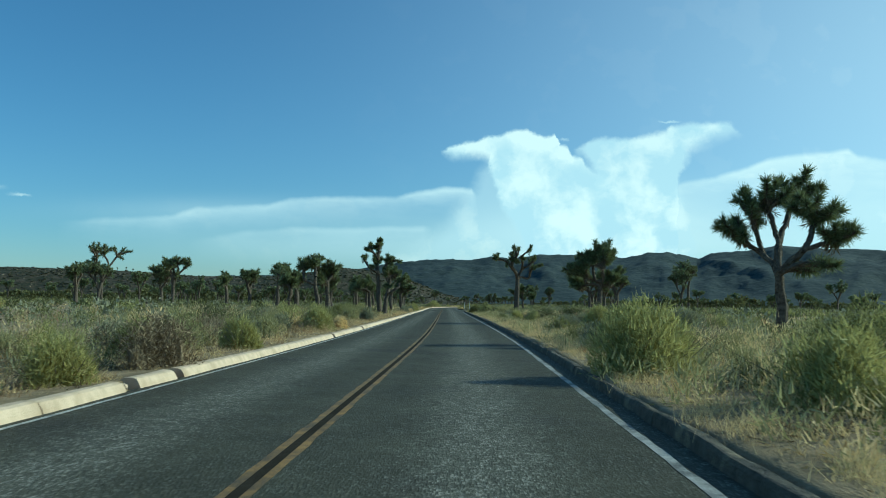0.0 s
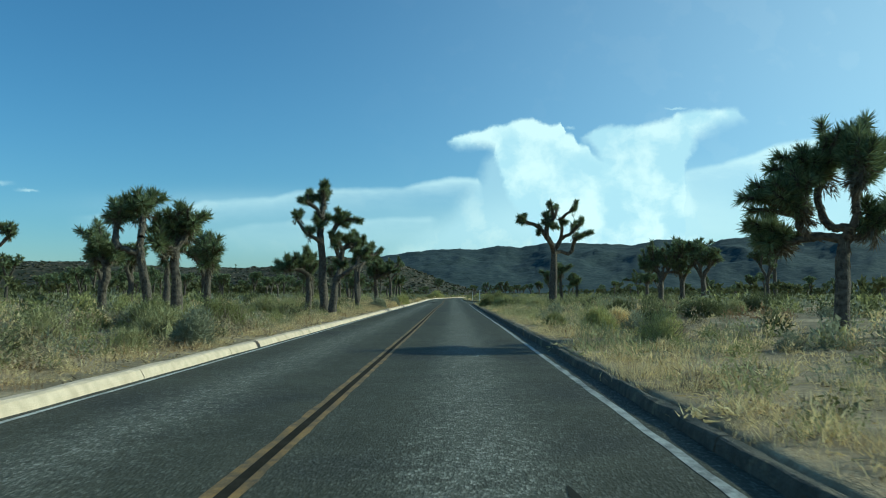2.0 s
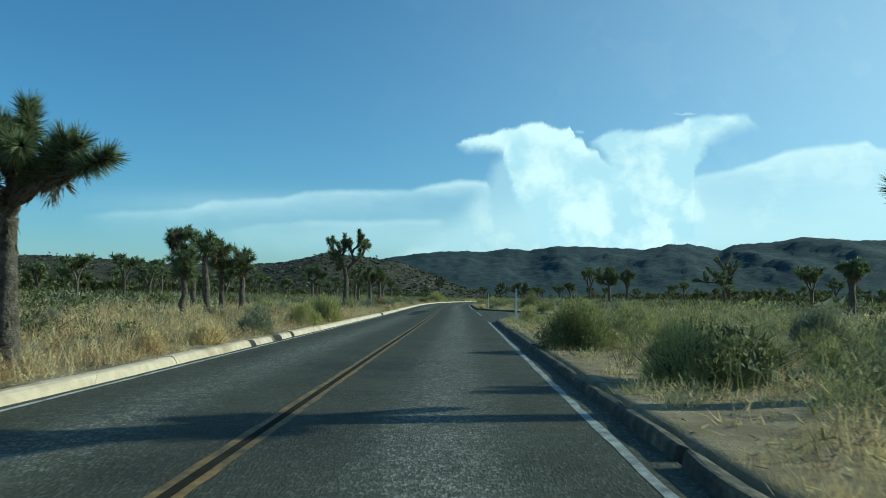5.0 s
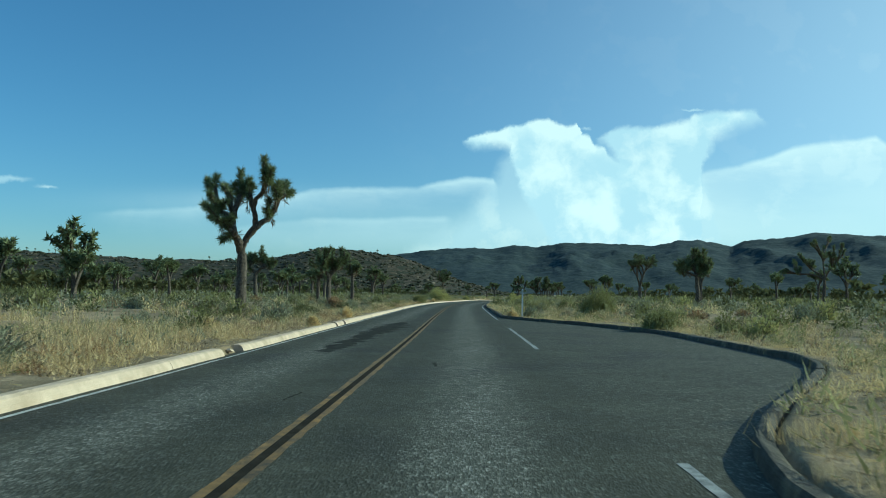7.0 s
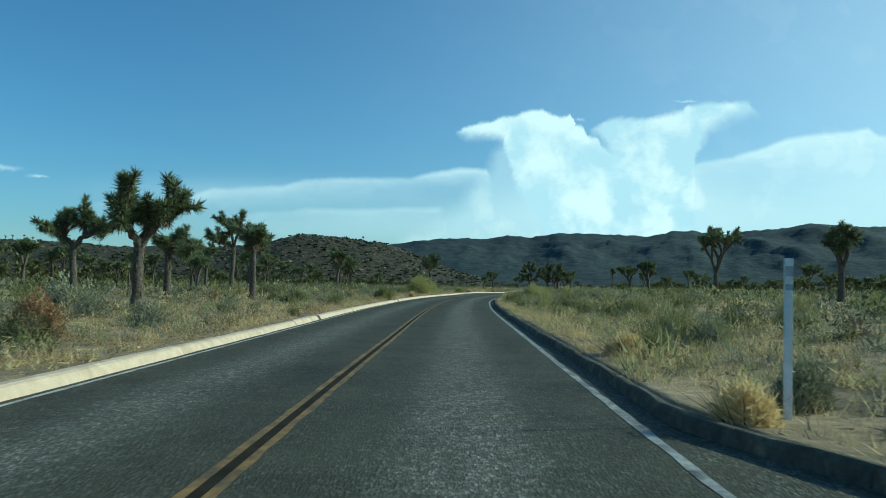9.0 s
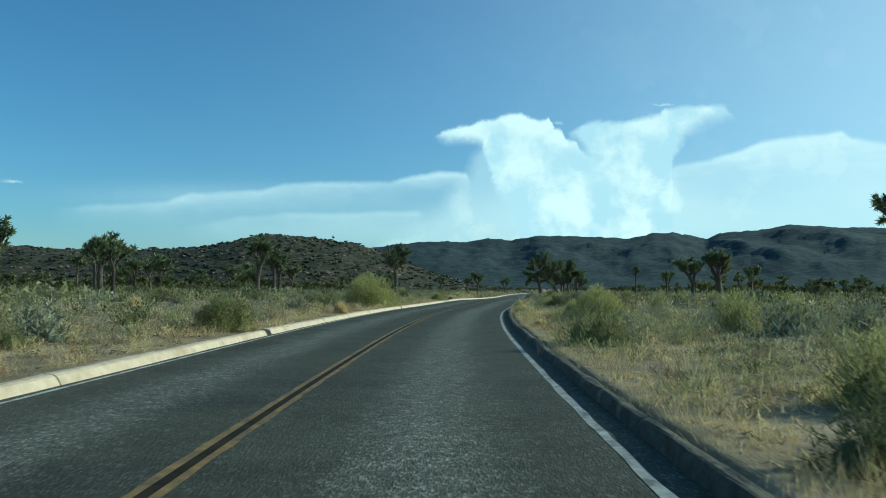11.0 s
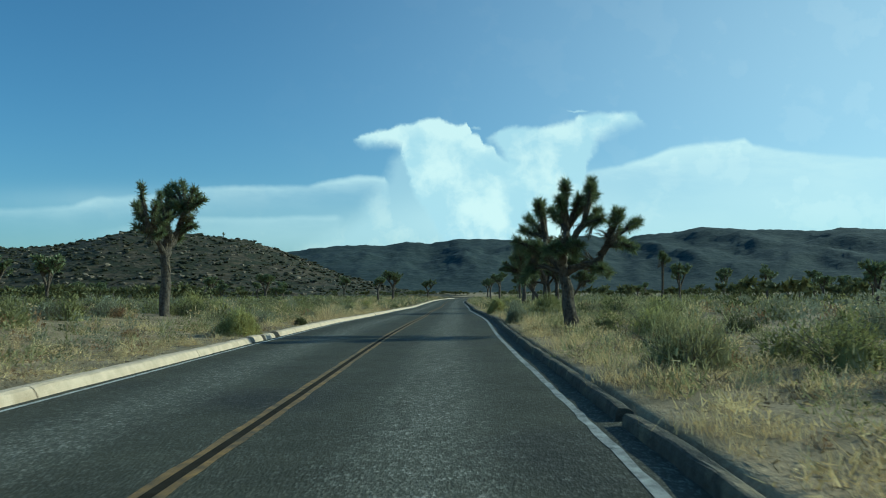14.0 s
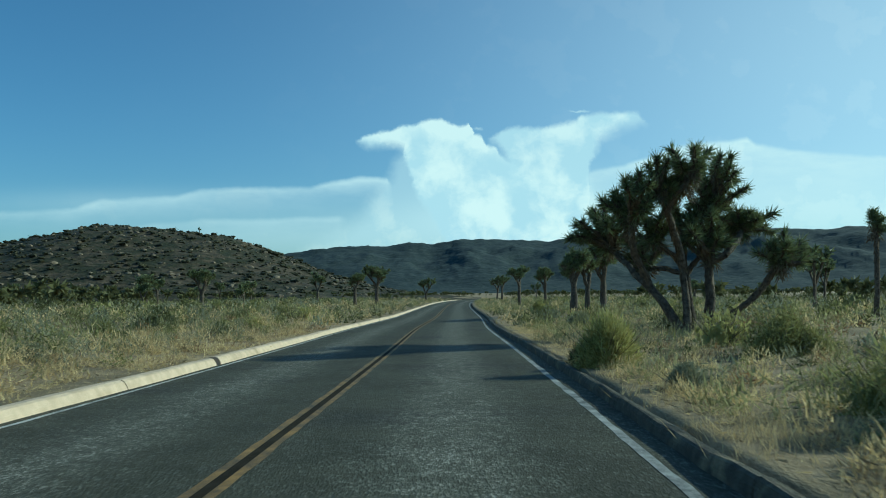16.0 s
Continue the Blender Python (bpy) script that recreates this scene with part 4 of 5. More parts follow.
hero(17.78, 197.10, -17.3, 119, [(-1, -0.00, -0.15), (0, -0.10, 2.88), (1, -1.50, 4.39), (1, -0.89, 4.82), (1, -0.28, 5.33), (1, 0.53, 5.32), (1, 1.00, 4.58), (1, -1.31, 3.52), (1, 0.12, 4.16), (1, 0.79, 3.52)], extra=6, leaves=150, leaf=0.34, wide=0.048, head=0.75, shag=44)
hero(44.88, 236.00, -24.7, 120, [(-1, 0.00, -0.15), (0, 0.05, 3.67), (1, -5.14, 4.74), (1, -3.84, 6.50), (1, -2.87, 7.19), (1, -0.97, 8.91), (1, 0.59, 9.70), (1, 1.23, 8.16), (1, 2.21, 8.48), (1, -1.63, 6.47), (1, 0.82, 5.74)], extra=6, leaves=150, leaf=0.34, wide=0.048, head=0.75, shag=44)
hero(17.07, 105.40, -21.6, 121, [(-1, 0.00, -0.15), (0, 0.02, 2.73), (1, -1.49, 5.06), (1, -0.90, 5.26), (1, -0.33, 4.26), (1, 0.36, 5.11), (1, 0.81, 4.92), (1, 1.64, 4.24), (1, 1.91, 3.57), (1, -1.26, 3.96)], extra=6, leaves=150, leaf=0.34, wide=0.048, head=0.75, shag=44)
hero(25.20, 322.00, -22.0, 126, [(-1, 0.00, -0.15), (0, 0.10, 3.90), (1, 0.00, 5.00), (1, 0.40, 4.70)], extra=1, leaves=300, leaf=0.33, wide=0.036, head=0.7, shag=80)
hero(13.20, 312.80, -22.5, 122, [(-1, 0.00, -0.15), (0, -0.15, 1.90), (1, -0.90, 2.90), (2, -1.35, 3.60), (2, -0.70, 3.90), (1, -0.20, 3.20), (5, -0.50, 4.20), (5, 0.10, 4.30), (1, 0.50, 2.80), (8, 0.90, 3.30), (8, 0.30, 3.60), (1, -1.20, 2.20), (11, -2.00, 2.60), (11, -1.70, 3.10)], extra=4, leaves=140, leaf=0.30, wide=0.034, head=0.66, thick=0.62)
hero(8.20, 103.20, -12.0, 123, [(-1, 0.00, -0.15), (0, -0.10, 2.70), (1, -0.40, 3.55), (1, 0.80, 3.60), (1, 0.20, 3.30)], extra=1, leaves=420, leaf=0.33, wide=0.030, head=0.7, shag=200)
hero(7.30, 103.00, -12.0, 124, [(-1, 0.00, -0.15), (0, 0.00, 2.05), (1, -0.40, 2.95), (1, 0.20, 2.85)], extra=1, leaves=420, leaf=0.33, wide=0.030, head=0.7, shag=200)
hero(9.60, 104.00, -12.0, 125, [(-1, 0.00, -0.15), (0, 0.00, 1.80), (1, -0.20, 2.60), (1, 0.25, 2.45)], extra=1, leaves=420, leaf=0.33, wide=0.030, head=0.7, shag=200)


def wild(x, y, height, seed, turn=0.0, label="joshua tree standing among desert scrub", **kw):
    """A tree of that height, drawn by lot."""
    nodes = grow(seed, height, heads=4, **kw)
    tree = joshua("joshua_tree", nodes, seed, leaves=64, leaf=0.33, wide=0.072, head=0.6, shag=16, thick=0.6, sides=5)
    tree.matrix_basis = pose(x, y, ground_height(x, y) - 0.1, 0, 0, turn)
    HEROES.append((x, y))
    return tagged(tree, label, "joshua tree", "joshua trees near the road")


for n, (x, y, h) in enumerate([(-22.0, 279.6, 5.2), (-20.2, 281.5, 4.4), (25.0, 223.0, 4.9), (24.2, 142.6, 3.2), (21.6, 242.2, 6.0), (-41.7, 92.5, 7.0), (-33.0, 88.0, 4.2), (-31.0, 86.0, 4.9), (-40.5, 89.0, 4.8), (-24.5, 93.0, 4.2), (-46.0, 95.0, 4.7), (-28.0, 96.0, 3.8),
                               (19.0, 272.0, 3.4), (21.7, 273.0, 3.9), (-25.0, 300.0, 4.6), (-30.0, 262.0, 4.4), (-18.0, 390.0, 4.2), (-32.0, 416.0, 4.6), (3.6, 399.0, 5.2), (0.8, 391.5, 4.0), (14.2, 462.0, 4.4), (31.0, 470.0, 4.6), (27.0, 437.0, 4.6), (21.0, 386.0, 4.8), (25.5, 392.0, 4.2), (-6.0, 420.0, 4.4), (-20.3, 89.0, 4.7), (-19.0, 93.0, 4.1), (19.2, 106.5, 5.2), (18.0, 109.0, 4.6), (20.5, 104.5, 4.6), (39.0, 137.0, 7.6), (37.0, 134.0, 6.4), (18.0, 343.0, 4.4), (20.0, 346.0, 4.2), (16.6, 341.0, 3.8)]):
    wild(x, y, h, 640 + n, 37 * n, fork=0.36 + 0.05 * (n % 4), levels=3)

# trees further off: a few kinds, copied
kinds = []
for n in range(7):
    t = joshua("joshua_tree", grow(200 + n, 3.9 + 0.3 * n, fork=0.26 + 0.06 * (n % 4), spread=0.42, levels=2, heads=4), 300 + n, leaves=28, leaf=0.42, wide=0.17, head=0.55, sides=3, shag=0, thick=0.65)
    kinds.append(tagged(t, "joshua tree standing among desert scrub", "joshua tree", "joshua trees on the flats"))
spots = []
r = random.Random(5)
while len(spots) < 150:
    y = r.uniform(60, 470)
    d = r.choice((-1, -1, -1, -1, 1, 1)) * r.uniform(34, 120)
    x, yy = (float(q) for q in beside(y, d))
    if all((x - a) ** 2 + (yy - b) ** 2 > 30 for a, b in spots) and all((x - a) ** 2 + (yy - b) ** 2 > 25 for a, b in HEROES):
        spots.append((x, yy))
for _ in range(66):
    spots.append((r.uniform(-58, -23), r.uniform(135, 335)))
for _ in range(70):
    spots.append((r.uniform(28, 115), r.uniform(110, 440)))
for n, (x, y) in enumerate(spots):
    if n < len(kinds):
        plant(kinds[n], x, y, r.uniform(0, 360), r.uniform(0.7, 1.05))
    else:
        m = pose(x, y, ground_height(x, y) - 0.05, 0, 0, r.uniform(0, 360)) @ Matrix.Scale(r.uniform(0.6, 1.05), 4)
        k = copy_thing(kinds[n % 7], pose(0, 0, 0))
        k.matrix_basis = m


# ---- shrubs and grass ----
def bush(wide, high, n, seed, blade=0.12, thin=0.016, up=0.7, hollow=0.45, lobes=0):
    """Several mounds of fine sprays grown into one another: vertices and faces, about the origin."""
    r = np.random.default_rng(seed)
    m = lobes or 3 + seed % 3
    turn = r.uniform(0, 6.28) + np.arange(m) * 6.28 / m + r.normal(scale=0.3, size=m)
    reach = wide * r.uniform(0.10, 0.27, m)
    reach[0] = 0.0
    size = wide * r.uniform(0.20, 0.30, m)
    size[0] = wide * (0.33 if m < 6 else 0.24)
    tall = high * r.uniform(0.5, 0.9, m)
    tall[:2] = high, high * 0.92
    share = size * tall
    k = r.choice(m, n, p=share / share.sum())
    a, s = r.uniform(0, 2 * np.pi, n), r.random(n)
    phi = np.arccos(r.uniform(0.0, 1.0, n) ** 0.9)
    unit = np.stack([np.sin(phi) * np.cos(a), np.sin(phi) * np.sin(a), np.cos(phi)], 1)
    dents = 0.93 + 0.09 * np.sin(3 * a + seed + k) * np.sin(phi) + 0.07 * np.sin(7 * a + 4 * phi + 2.0 * seed)
    rad = (hollow + (1 - hollow) * s**0.4) * dents
    base = unit * rad[:, None] * np.stack([size[k], size[k], tall[k] * 0.92], 1)
    base[:, 0] += np.cos(turn[k]) * reach[k]
    base[:, 1] += np.sin(turn[k]) * reach[k]
    d = unit * 0.7 + np.array([0, 0, up]) * r.uniform(0.1, 1.1, (n, 1)) + r.normal(scale=0.6, size=(n, 3))
    base[:, 2] = np.maximum(base[:, 2] - blade * 0.5, 0.0)
    fine = slivers(base, d, blade * r.uniform(0.4, 1.5, n), thin * r.uniform(0.6, 1.5, n), r)
    if n < 300:
        return fine
    # unseen domes added inside the lobes to keep light from passing through
    hull = []
    for q in range(m):
        sides, rings = 9, 3
        turns, lift = np.arange(sides) * 6.283 / sides, np.linspace(0, 1.35, rings)
        g = 0.44 * (1 + 0.16 * r.normal(size=(rings, sides)))
        v = np.stack([g * np.cos(turns) * np.cos(lift)[:, None] * size[q] + math.cos(turn[q]) * reach[q],
                      g * np.sin(turns) * np.cos(lift)[:, None] * size[q] + math.sin(turn[q]) * reach[q],
                      g * np.sin(lift)[:, None] * tall[q] * 0.95], -1).reshape(-1, 3)
        a = np.arange(rings - 1)[:, None] * sides + np.arange(sides)
        b = np.arange(rings - 1)[:, None] * sides + (np.arange(sides) + 1) % sides
        hull.append((v, np.concatenate([np.stack([a, b, b + sides], -1).reshape(-1, 3), np.stack([a, b + sides, a + sides], -1).reshape(-1, 3)])))
    return join([fine, *hull])


def stems(wide, high, n, seed, thin=0.02):
    r = np.random.default_rng(seed)
    base = np.stack([r.normal(scale=wide * 0.06, size=n), r.normal(scale=wide * 0.06, size=n), np.full(n, -0.03)], 1)
    d = np.stack([r.normal(scale=wide * 0.35, size=n), r.normal(scale=wide * 0.35, size=n), np.full(n, high * 0.8)], 1)
    return slivers(base, d, np.linalg.norm(d, axis=1) * r.uniform(0.6, 1.0, n), thin, r)


def shrub(name, wide, high, n, seed, mat, label, category="bush", group="", **kw):
    top = new(name)
    part("foliage", mesh_of("foliage", *bush(wide, high, n, seed, **kw), mat), top, kind="stuff")
    part("woody_base", mesh_of("woody_base", *stems(wide, high, 60, seed), TWIG), top, "thin grey stems", "stuff")
    return tagged(top, label, category, group)


def set_at(ob, x, y, turn=0.0, size=1.0):
    ob.matrix_basis = pose(x, y, ground_height(x, y) - 0.03, 0, 0, turn) @ Matrix.Scale(size, 4)
    return ob


def dead_shrub(wide, high, seed):
    """Bare crooked branches rising from one root, each with a few twigs."""
    r = np.random.default_rng(seed)
    top = new("dead_shrub")
    for k in range(9):
        a = k * 2.4 + r.uniform(-0.4, 0.4)
        way = np.array([math.cos(a) * wide * r.uniform(0.2, 0.5), math.sin(a) * wide * r.uniform(0.2, 0.5), high * r.uniform(0.6, 1.05)])
        line = np.array([way * f + r.normal(scale=0.035, size=3) * (f > 0) for f in (0.0, 0.3, 0.55, 0.8, 1.0)])
        pieces = [tube(line, np.array([0.017, 0.013, 0.010, 0.007, 0.004]), 5, r)]
        for q in range(4):
            start = line[1 + q % 3]
            end = start + way * r.uniform(0.2, 0.4) + r.normal(scale=0.16, size=3)
            pieces.append(tube(np.array([start, (start + end) / 2 + r.normal(scale=0.03, size=3), end]), np.array([0.007, 0.005, 0.003]), 4, r))
        part("branch", mesh_of("branch", *join(pieces), DEAD_WOOD), top)
    return tagged(top, "bare dead shrub with pale crooked branches beside the kerb", "dead shrub", "dead shrubs")


for x, y, w, h, seed in ((2.25, 255.0, 1.5, 0.85, 1), (3.5, 256.2, 1.2, 0.95, 2), (3.3, 257.6, 1.4, 0.90, 3)):
    set_at(dead_shrub(w, h, seed), x, y)
LEAF_KINDS = {
    "lime": ("rabbitbrush", LIME, "rounded yellow-green rabbitbrush in dry grass"),
    "olive": ("olive_shrub", OLIVE, "olive-green rounded shrub in dry grass"),
    "green": ("creosote_bush", OLIVE, "fresh green rounded bush"),
    "sage": ("sagebrush", SAGE, "grey-green sagebrush beside dry grass"),
    "dark": ("dark_shrub", DARK, "low dark green shrub"),
    "straw": ("dry_bush", STRAW, "small pale straw-coloured dry bush"),
    "rust": ("buckwheat", RUST_WEED, "rusty brown dried buckwheat shrub"),
    "brown": ("dead_bush", BROWN_TWIGS, "dead brown twiggy bush among weeds"),
}
set_at(shrub("rabbitbrush", 5.8, 2.60, 17000, 1, LIME, "large rounded yellow-green rabbitbrush beside the kerb", thin=0.024, blade=0.17, up=1.3, lobes=5), -7.9, 252.4)
set_at(shrub("rabbitbrush", 2.9, 1.5, 11000, 2, LIME, "rounded yellow-green bush in tall dry grass", blade=0.13, thin=0.024, lobes=6), 4.9, 22.8)
set_at(shrub("rabbitbrush", 2.2, 1.3, 8000, 3, LIME, "rounded yellow-green bush near the kerb", blade=0.13, thin=0.024, lobes=6), -6.0, 34.2)
set_at(shrub("dry_bush", 0.9, 0.65, 2500, 5, STRAW, "small pale straw-coloured bush in rusty grass", blade=0.14), -6.9, 105.7)
NEAR_BUSHES = [
    (-5.2, 14.9, 1.55, 1.29, "brown"),
    (-5.2, 36.9, 1.11, 0.81, "straw"),
    (-8.6, 57.3, 2.39, 1.30, "olive"),
    (5.5, 40.5, 1.63, 0.91, "sage"),
    (8.0, 76.8, 2.10, 0.87, "dark"),
    (1.9, 109.5, 2.50, 1.60, "olive"),
    (-5.8, 113.8, 1.70, 1.15, "sage"),
    (-6.8, 97.6, 2.00, 1.20, "sage"),
    (-6.4, 108.6, 1.10, 0.70, "straw"),
    (-6.7, 121.6, 1.79, 1.23, "lime"),
    (5.6, 156.9, 2.18, 1.06, "olive"),
    (-6.9, 155.3, 0.56, 0.58, "straw"),
    (-10.9, 169.0, 2.47, 0.72, "dark"),
    (-7.2, 164.3, 0.79, 0.73, "straw"),
    (5.6, 172.7, 3.50, 2.10, "olive"),
    (0.7, 177.6, 0.99, 0.56, "straw"),
    (-10.9, 179.3, 1.48, 1.14, "rust"),
    (1.6, 172.0, 0.89, 0.77, "sage"),
    (-8.4, 191.6, 0.50, 0.40, "olive"),
    (-8.3, 221.2, 1.93, 1.21, "olive"),
]
NEAR_BUSHES += [
    (13.5, 335.0, 1.60, 1.10, "olive"),
    (16.5, 352.0, 1.80, 1.20, "lime"),
    (19.5, 366.0, 2.00, 1.30, "olive"),
    (12.0, 322.0, 1.40, 0.90, "sage"),
    (3.0, 236.0, 1.01, 0.90, "lime"),
    (2.7, 227.9, 1.29, 1.43, "lime"),
    (0.5, 226.5, 0.81, 0.34, "straw"),
    (-7.8, 238.3, 0.87, 0.72, "straw"),
    (2.9, 229.8, 2.80, 1.65, "lime"),
    (4.2, 241.7, 1.94, 0.82, "dark"),
    (1.2, 241.2, 1.19, 0.55, "straw"),
    (-3.3, 277.5, 1.69, 1.04, "lime"),
    (11.4, 303.7, 1.76, 1.17, "olive"),
    (4.9, 284.7, 0.85, 0.89, "sage"),
    (9.2, 295.6, 2.30, 1.50, "green"),
    (6.2, 288.4, 1.15, 1.10, "sage"),
    (-2.8, 284.6, 0.63, 0.42, "dark"),
    (6.4, 303.9, 0.64, 0.93, "dark"),
    (6.8, 302.9, 1.60, 1.25, "lime"),
    (7.6, 299.2, 0.52, 0.67, "sage"),
    (6.8, 13.5, 2.60, 1.60, "olive"),
    (-6.9, 126.0, 2.00, 1.60, "lime"),
    (9.2, 33.0, 1.80, 1.20, "sage"),
    (3.2, 14.6, 2.50, 1.75, "lime"),
    (-6.2, 8.6, 1.80, 1.20, "olive"),
    (-5.9, 11.8, 1.40, 1.00, "lime"),
    (-7.4, 10.4, 2.00, 1.30, "brown"),
    (4.3, 60.6, 1.70, 1.05, "lime"),
    (5.3, 63.0, 1.60, 0.90, "straw"),
    (3.6, 66.5, 1.20, 0.70, "olive"),
    (5.2, 256.5, 1.40, 0.95, "sage"),
    (4.6, 258.6, 1.20, 0.80, "lime"),
    (7.5, 262.0, 2.40, 1.20, "sage"),
    (4.6, 9.6, 1.70, 1.25, "lime"),
    (6.7, 38.8, 2.60, 1.45, "lime"),
    (-5.6, 20.6, 1.30, 1.05, "lime"),
    (-6.9, 17.0, 1.60, 1.10, "olive"),
    (9.6, 67.6, 2.30, 0.95, "dark"),
    (14.4, 74.5, 4.00, 1.25, "dark"),
    (7.9, 109.0, 1.80, 1.15, "sage"),
    (4.2, 234.6, 2.20, 1.35, "lime"),
    (0.1, 170.9, 0.95, 0.65, "straw"),
    (1.5, 251.3, 0.90, 0.60, "straw"),
    (3.4, 245.2, 1.60, 0.95, "dark"),
    (-6.2, 53.6, 1.60, 1.15, "sage"),
    (-8.6, 63.4, 1.90, 1.30, "olive"),
]
for n, (x, y, w, h, kind) in enumerate(NEAR_BUSHES):
    name, mat, label = LEAF_KINDS[kind]
    w, h = max(w, 1.15 * h), min(h, 0.95 * w)
    ob = shrub(name, w, h, int(min(9000, 1300 + 2200 * w * h)), 100 + n, mat, label, blade=(0.12 if kind == "lime" else 0.085) + 0.02 * h, thin=0.017 + 0.003 * w, up=1.1 if kind in ("lime", "straw") else 0.6, lobes=7 if w > 1.7 else 5)
    d = x - float(road_x(y))
    side = RIGHT_KERB + 0.30 + float(pullout(y)) + w * 0.30 if d > 0 else -LEFT_KERB + 0.38 + w * 0.32
    set_at(ob, float(road_x(y)) + math.copysign(max(abs(d), side), d), y)

verge_kinds = [
    shrub("rabbitbrush", 1.6, 1.15, 1900, 31, LIME, "upright yellow-green bush on the verge", group="verge bushes", thin=0.019, blade=0.13, up=1.1),
    shrub("olive_shrub", 1.7, 1.10, 1900, 32, OLIVE, "dense olive-green bush on the verge", group="verge bushes", thin=0.020, blade=0.10, up=0.8),
    shrub("sagebrush", 1.3, 0.85, 1600, 33, SAGE, "grey-green sagebrush on the verge", group="verge bushes", thin=0.019, blade=0.09),
    shrub("green_bush", 1.5, 1.00, 1900, 34, GREEN_WEED, "loose soft green bush on the verge", group="verge bushes", thin=0.017, blade=0.14, up=1.2),
    shrub("dark_shrub", 1.6, 0.85, 1700, 35, DARK, "dark green twiggy bush on the verge", group="verge bushes", thin=0.020, blade=0.09),
]
r = random.Random(17)
unused = list(verge_kinds)
for side, y0, y1, count, near, far, odds in [
        (-1, 3, 62, 40, 1.5, 6.0, (4, 4, 2, 4, 1)), (1, 2, 30, 15, 1.2, 5.0, (4, 2, 1, 4, 1)), (-1, 62, 95, 12, 2.5, 8.0, (1, 3, 3, 2, 2)), (1, 34, 100, 18, 2.5, 10.0, (2, 2, 3, 2, 3)),
        (1, 98, 131, 16, 1.2, 7.0, (3, 3, 1, 4, 1)), (-1, 110, 200, 16, 1.6, 8.0, (1, 2, 3, 1, 2)), (1, 176, 236, 24, 1.0, 8.0, (3, 3, 3, 3, 2)), (-1, 200, 250, 10, 1.6, 8.0, (2, 3, 3, 2, 2)),
        (1, 240, 300, 22, 1.2, 8.0, (2, 2, 4, 3, 2)), (-1, 255, 310, 12, 2.0, 8.0, (1, 2, 4, 1, 3))]:
    for _ in range(count):
        y = r.uniform(y0, y1)
        d = r.uniform(near, far)
        x, yy = (float(q) for q in beside(y, RIGHT_KERB + 0.3 + float(pullout(y)) + d if side > 0 else LEFT_KERB - 0.35 - d))
        k = r.choices(range(5), odds)[0]
        if any((x - a) ** 2 + (yy - b) ** 2 < 0.8 for a, b in HEROES):
            continue
        ob = verge_kinds[k] if verge_kinds[k] in unused else copy_thing(verge_kinds[k], pose(0, 0, 0))
        unused = [q for q in unused if q is not verge_kinds[k]]
        set_at(ob, x, yy, r.uniform(0, 360), r.uniform(0.55, 1.2))

shrub_kinds = [
    shrub("rabbitbrush", 1.5, 0.95, 480, 11, LIME, "yellow-green rounded desert shrub", group="roadside shrubs", thin=0.044, blade=0.11),
    shrub("olive_shrub", 1.6, 0.9, 480, 12, OLIVE, "olive-green rounded desert shrub", group="roadside shrubs", thin=0.044, blade=0.11),
    shrub("sagebrush", 1.4, 0.8, 480, 13, SAGE, "grey-green sagebrush on sandy ground", group="roadside shrubs", thin=0.044, blade=0.11),
    shrub("dark_shrub", 1.9, 0.9, 480, 14, DARK, "low dark green spreading shrub", group="roadside shrubs", thin=0.044, blade=0.11),
    shrub("dry_bush", 0.9, 0.55, 420, 15, STRAW, "pale straw-coloured dry bush", group="roadside shrubs", thin=0.044, blade=0.11),
    shrub("buckwheat", 1.1, 0.5, 420, 16, RUST_WEED, "rusty brown dry buckwheat shrub", group="roadside shrubs", thin=0.044, blade=0.11),
]
r = random.Random(9)
n = 0
while n < 470:
    y, side = r.uniform(-5, 360), r.choice((-1, 1))
    d = side * (5.6 + r.expovariate(1 / 12.0))
    if side > 0:
        d += float(pullout(y))
    x, yy = (float(q) for q in beside(y, d))
    k = r.choices(range(6), (2, 5, 5, 4, 1, 2))[0]
    if any((x - q[0]) ** 2 + (yy - q[1]) ** 2 < 2.5 for q in NEAR_BUSHES):
        continue
    if n < 6:
        ob, k = shrub_kinds[n], n
    else:
        ob = copy_thing(shrub_kinds[k], pose(0, 0, 0))
    set_at(ob, x, yy, r.uniform(0, 360), r.uniform(0.55, 1.35))
    n += 1


def scatter(n, seed, near, far, y0, y1, power=1.0, patch=0.0, scale=0.12, side=0):
    """Places beside the road, denser towards the kerbs, left out where a slow noise is below patch."""
    r = np.random.default_rng(seed)
    y = r.uniform(y0, y1, n)
    side = np.where(r.random(n) < 0.5, -1.0, 1.0) if side == 0 else np.full(n, float(side))
    d = near + (far - near) * r.random(n) ** power
    d = np.where(side > 0, RIGHT_KERB + 0.34 + pullout(y) + d, LEFT_KERB - 0.34 - d)
    x, y = beside(y, d)
    keep = np.array([noise.noise(Vector((a * scale, b * scale, seed))) > patch - 0.6 * random.random() and (noise.noise(Vector((a * 0.33, b * 0.33, 9.0))) > -0.34 or random.random() < 0.15) for a, b in zip(x, y)])
    return x[keep], y[keep]


def many(shapes, places, seed, low, high):
    """Copies of shapes at places, turned and scaled, as one mesh."""
    r = np.random.default_rng(seed)
    out = []
    for x, y in zip(*places):
        v, f = shapes[r.integers(len(shapes))]
        a, s = r.uniform(0, 6.28), r.uniform(low, high)
        m = np.array([[math.cos(a), -math.sin(a), 0], [math.sin(a), math.cos(a), 0], [0, 0, 1]]) * s
        out.append((v @ m.T + (x, y, ground_height(float(x), float(y)) - 0.02), f))
    return join(out)


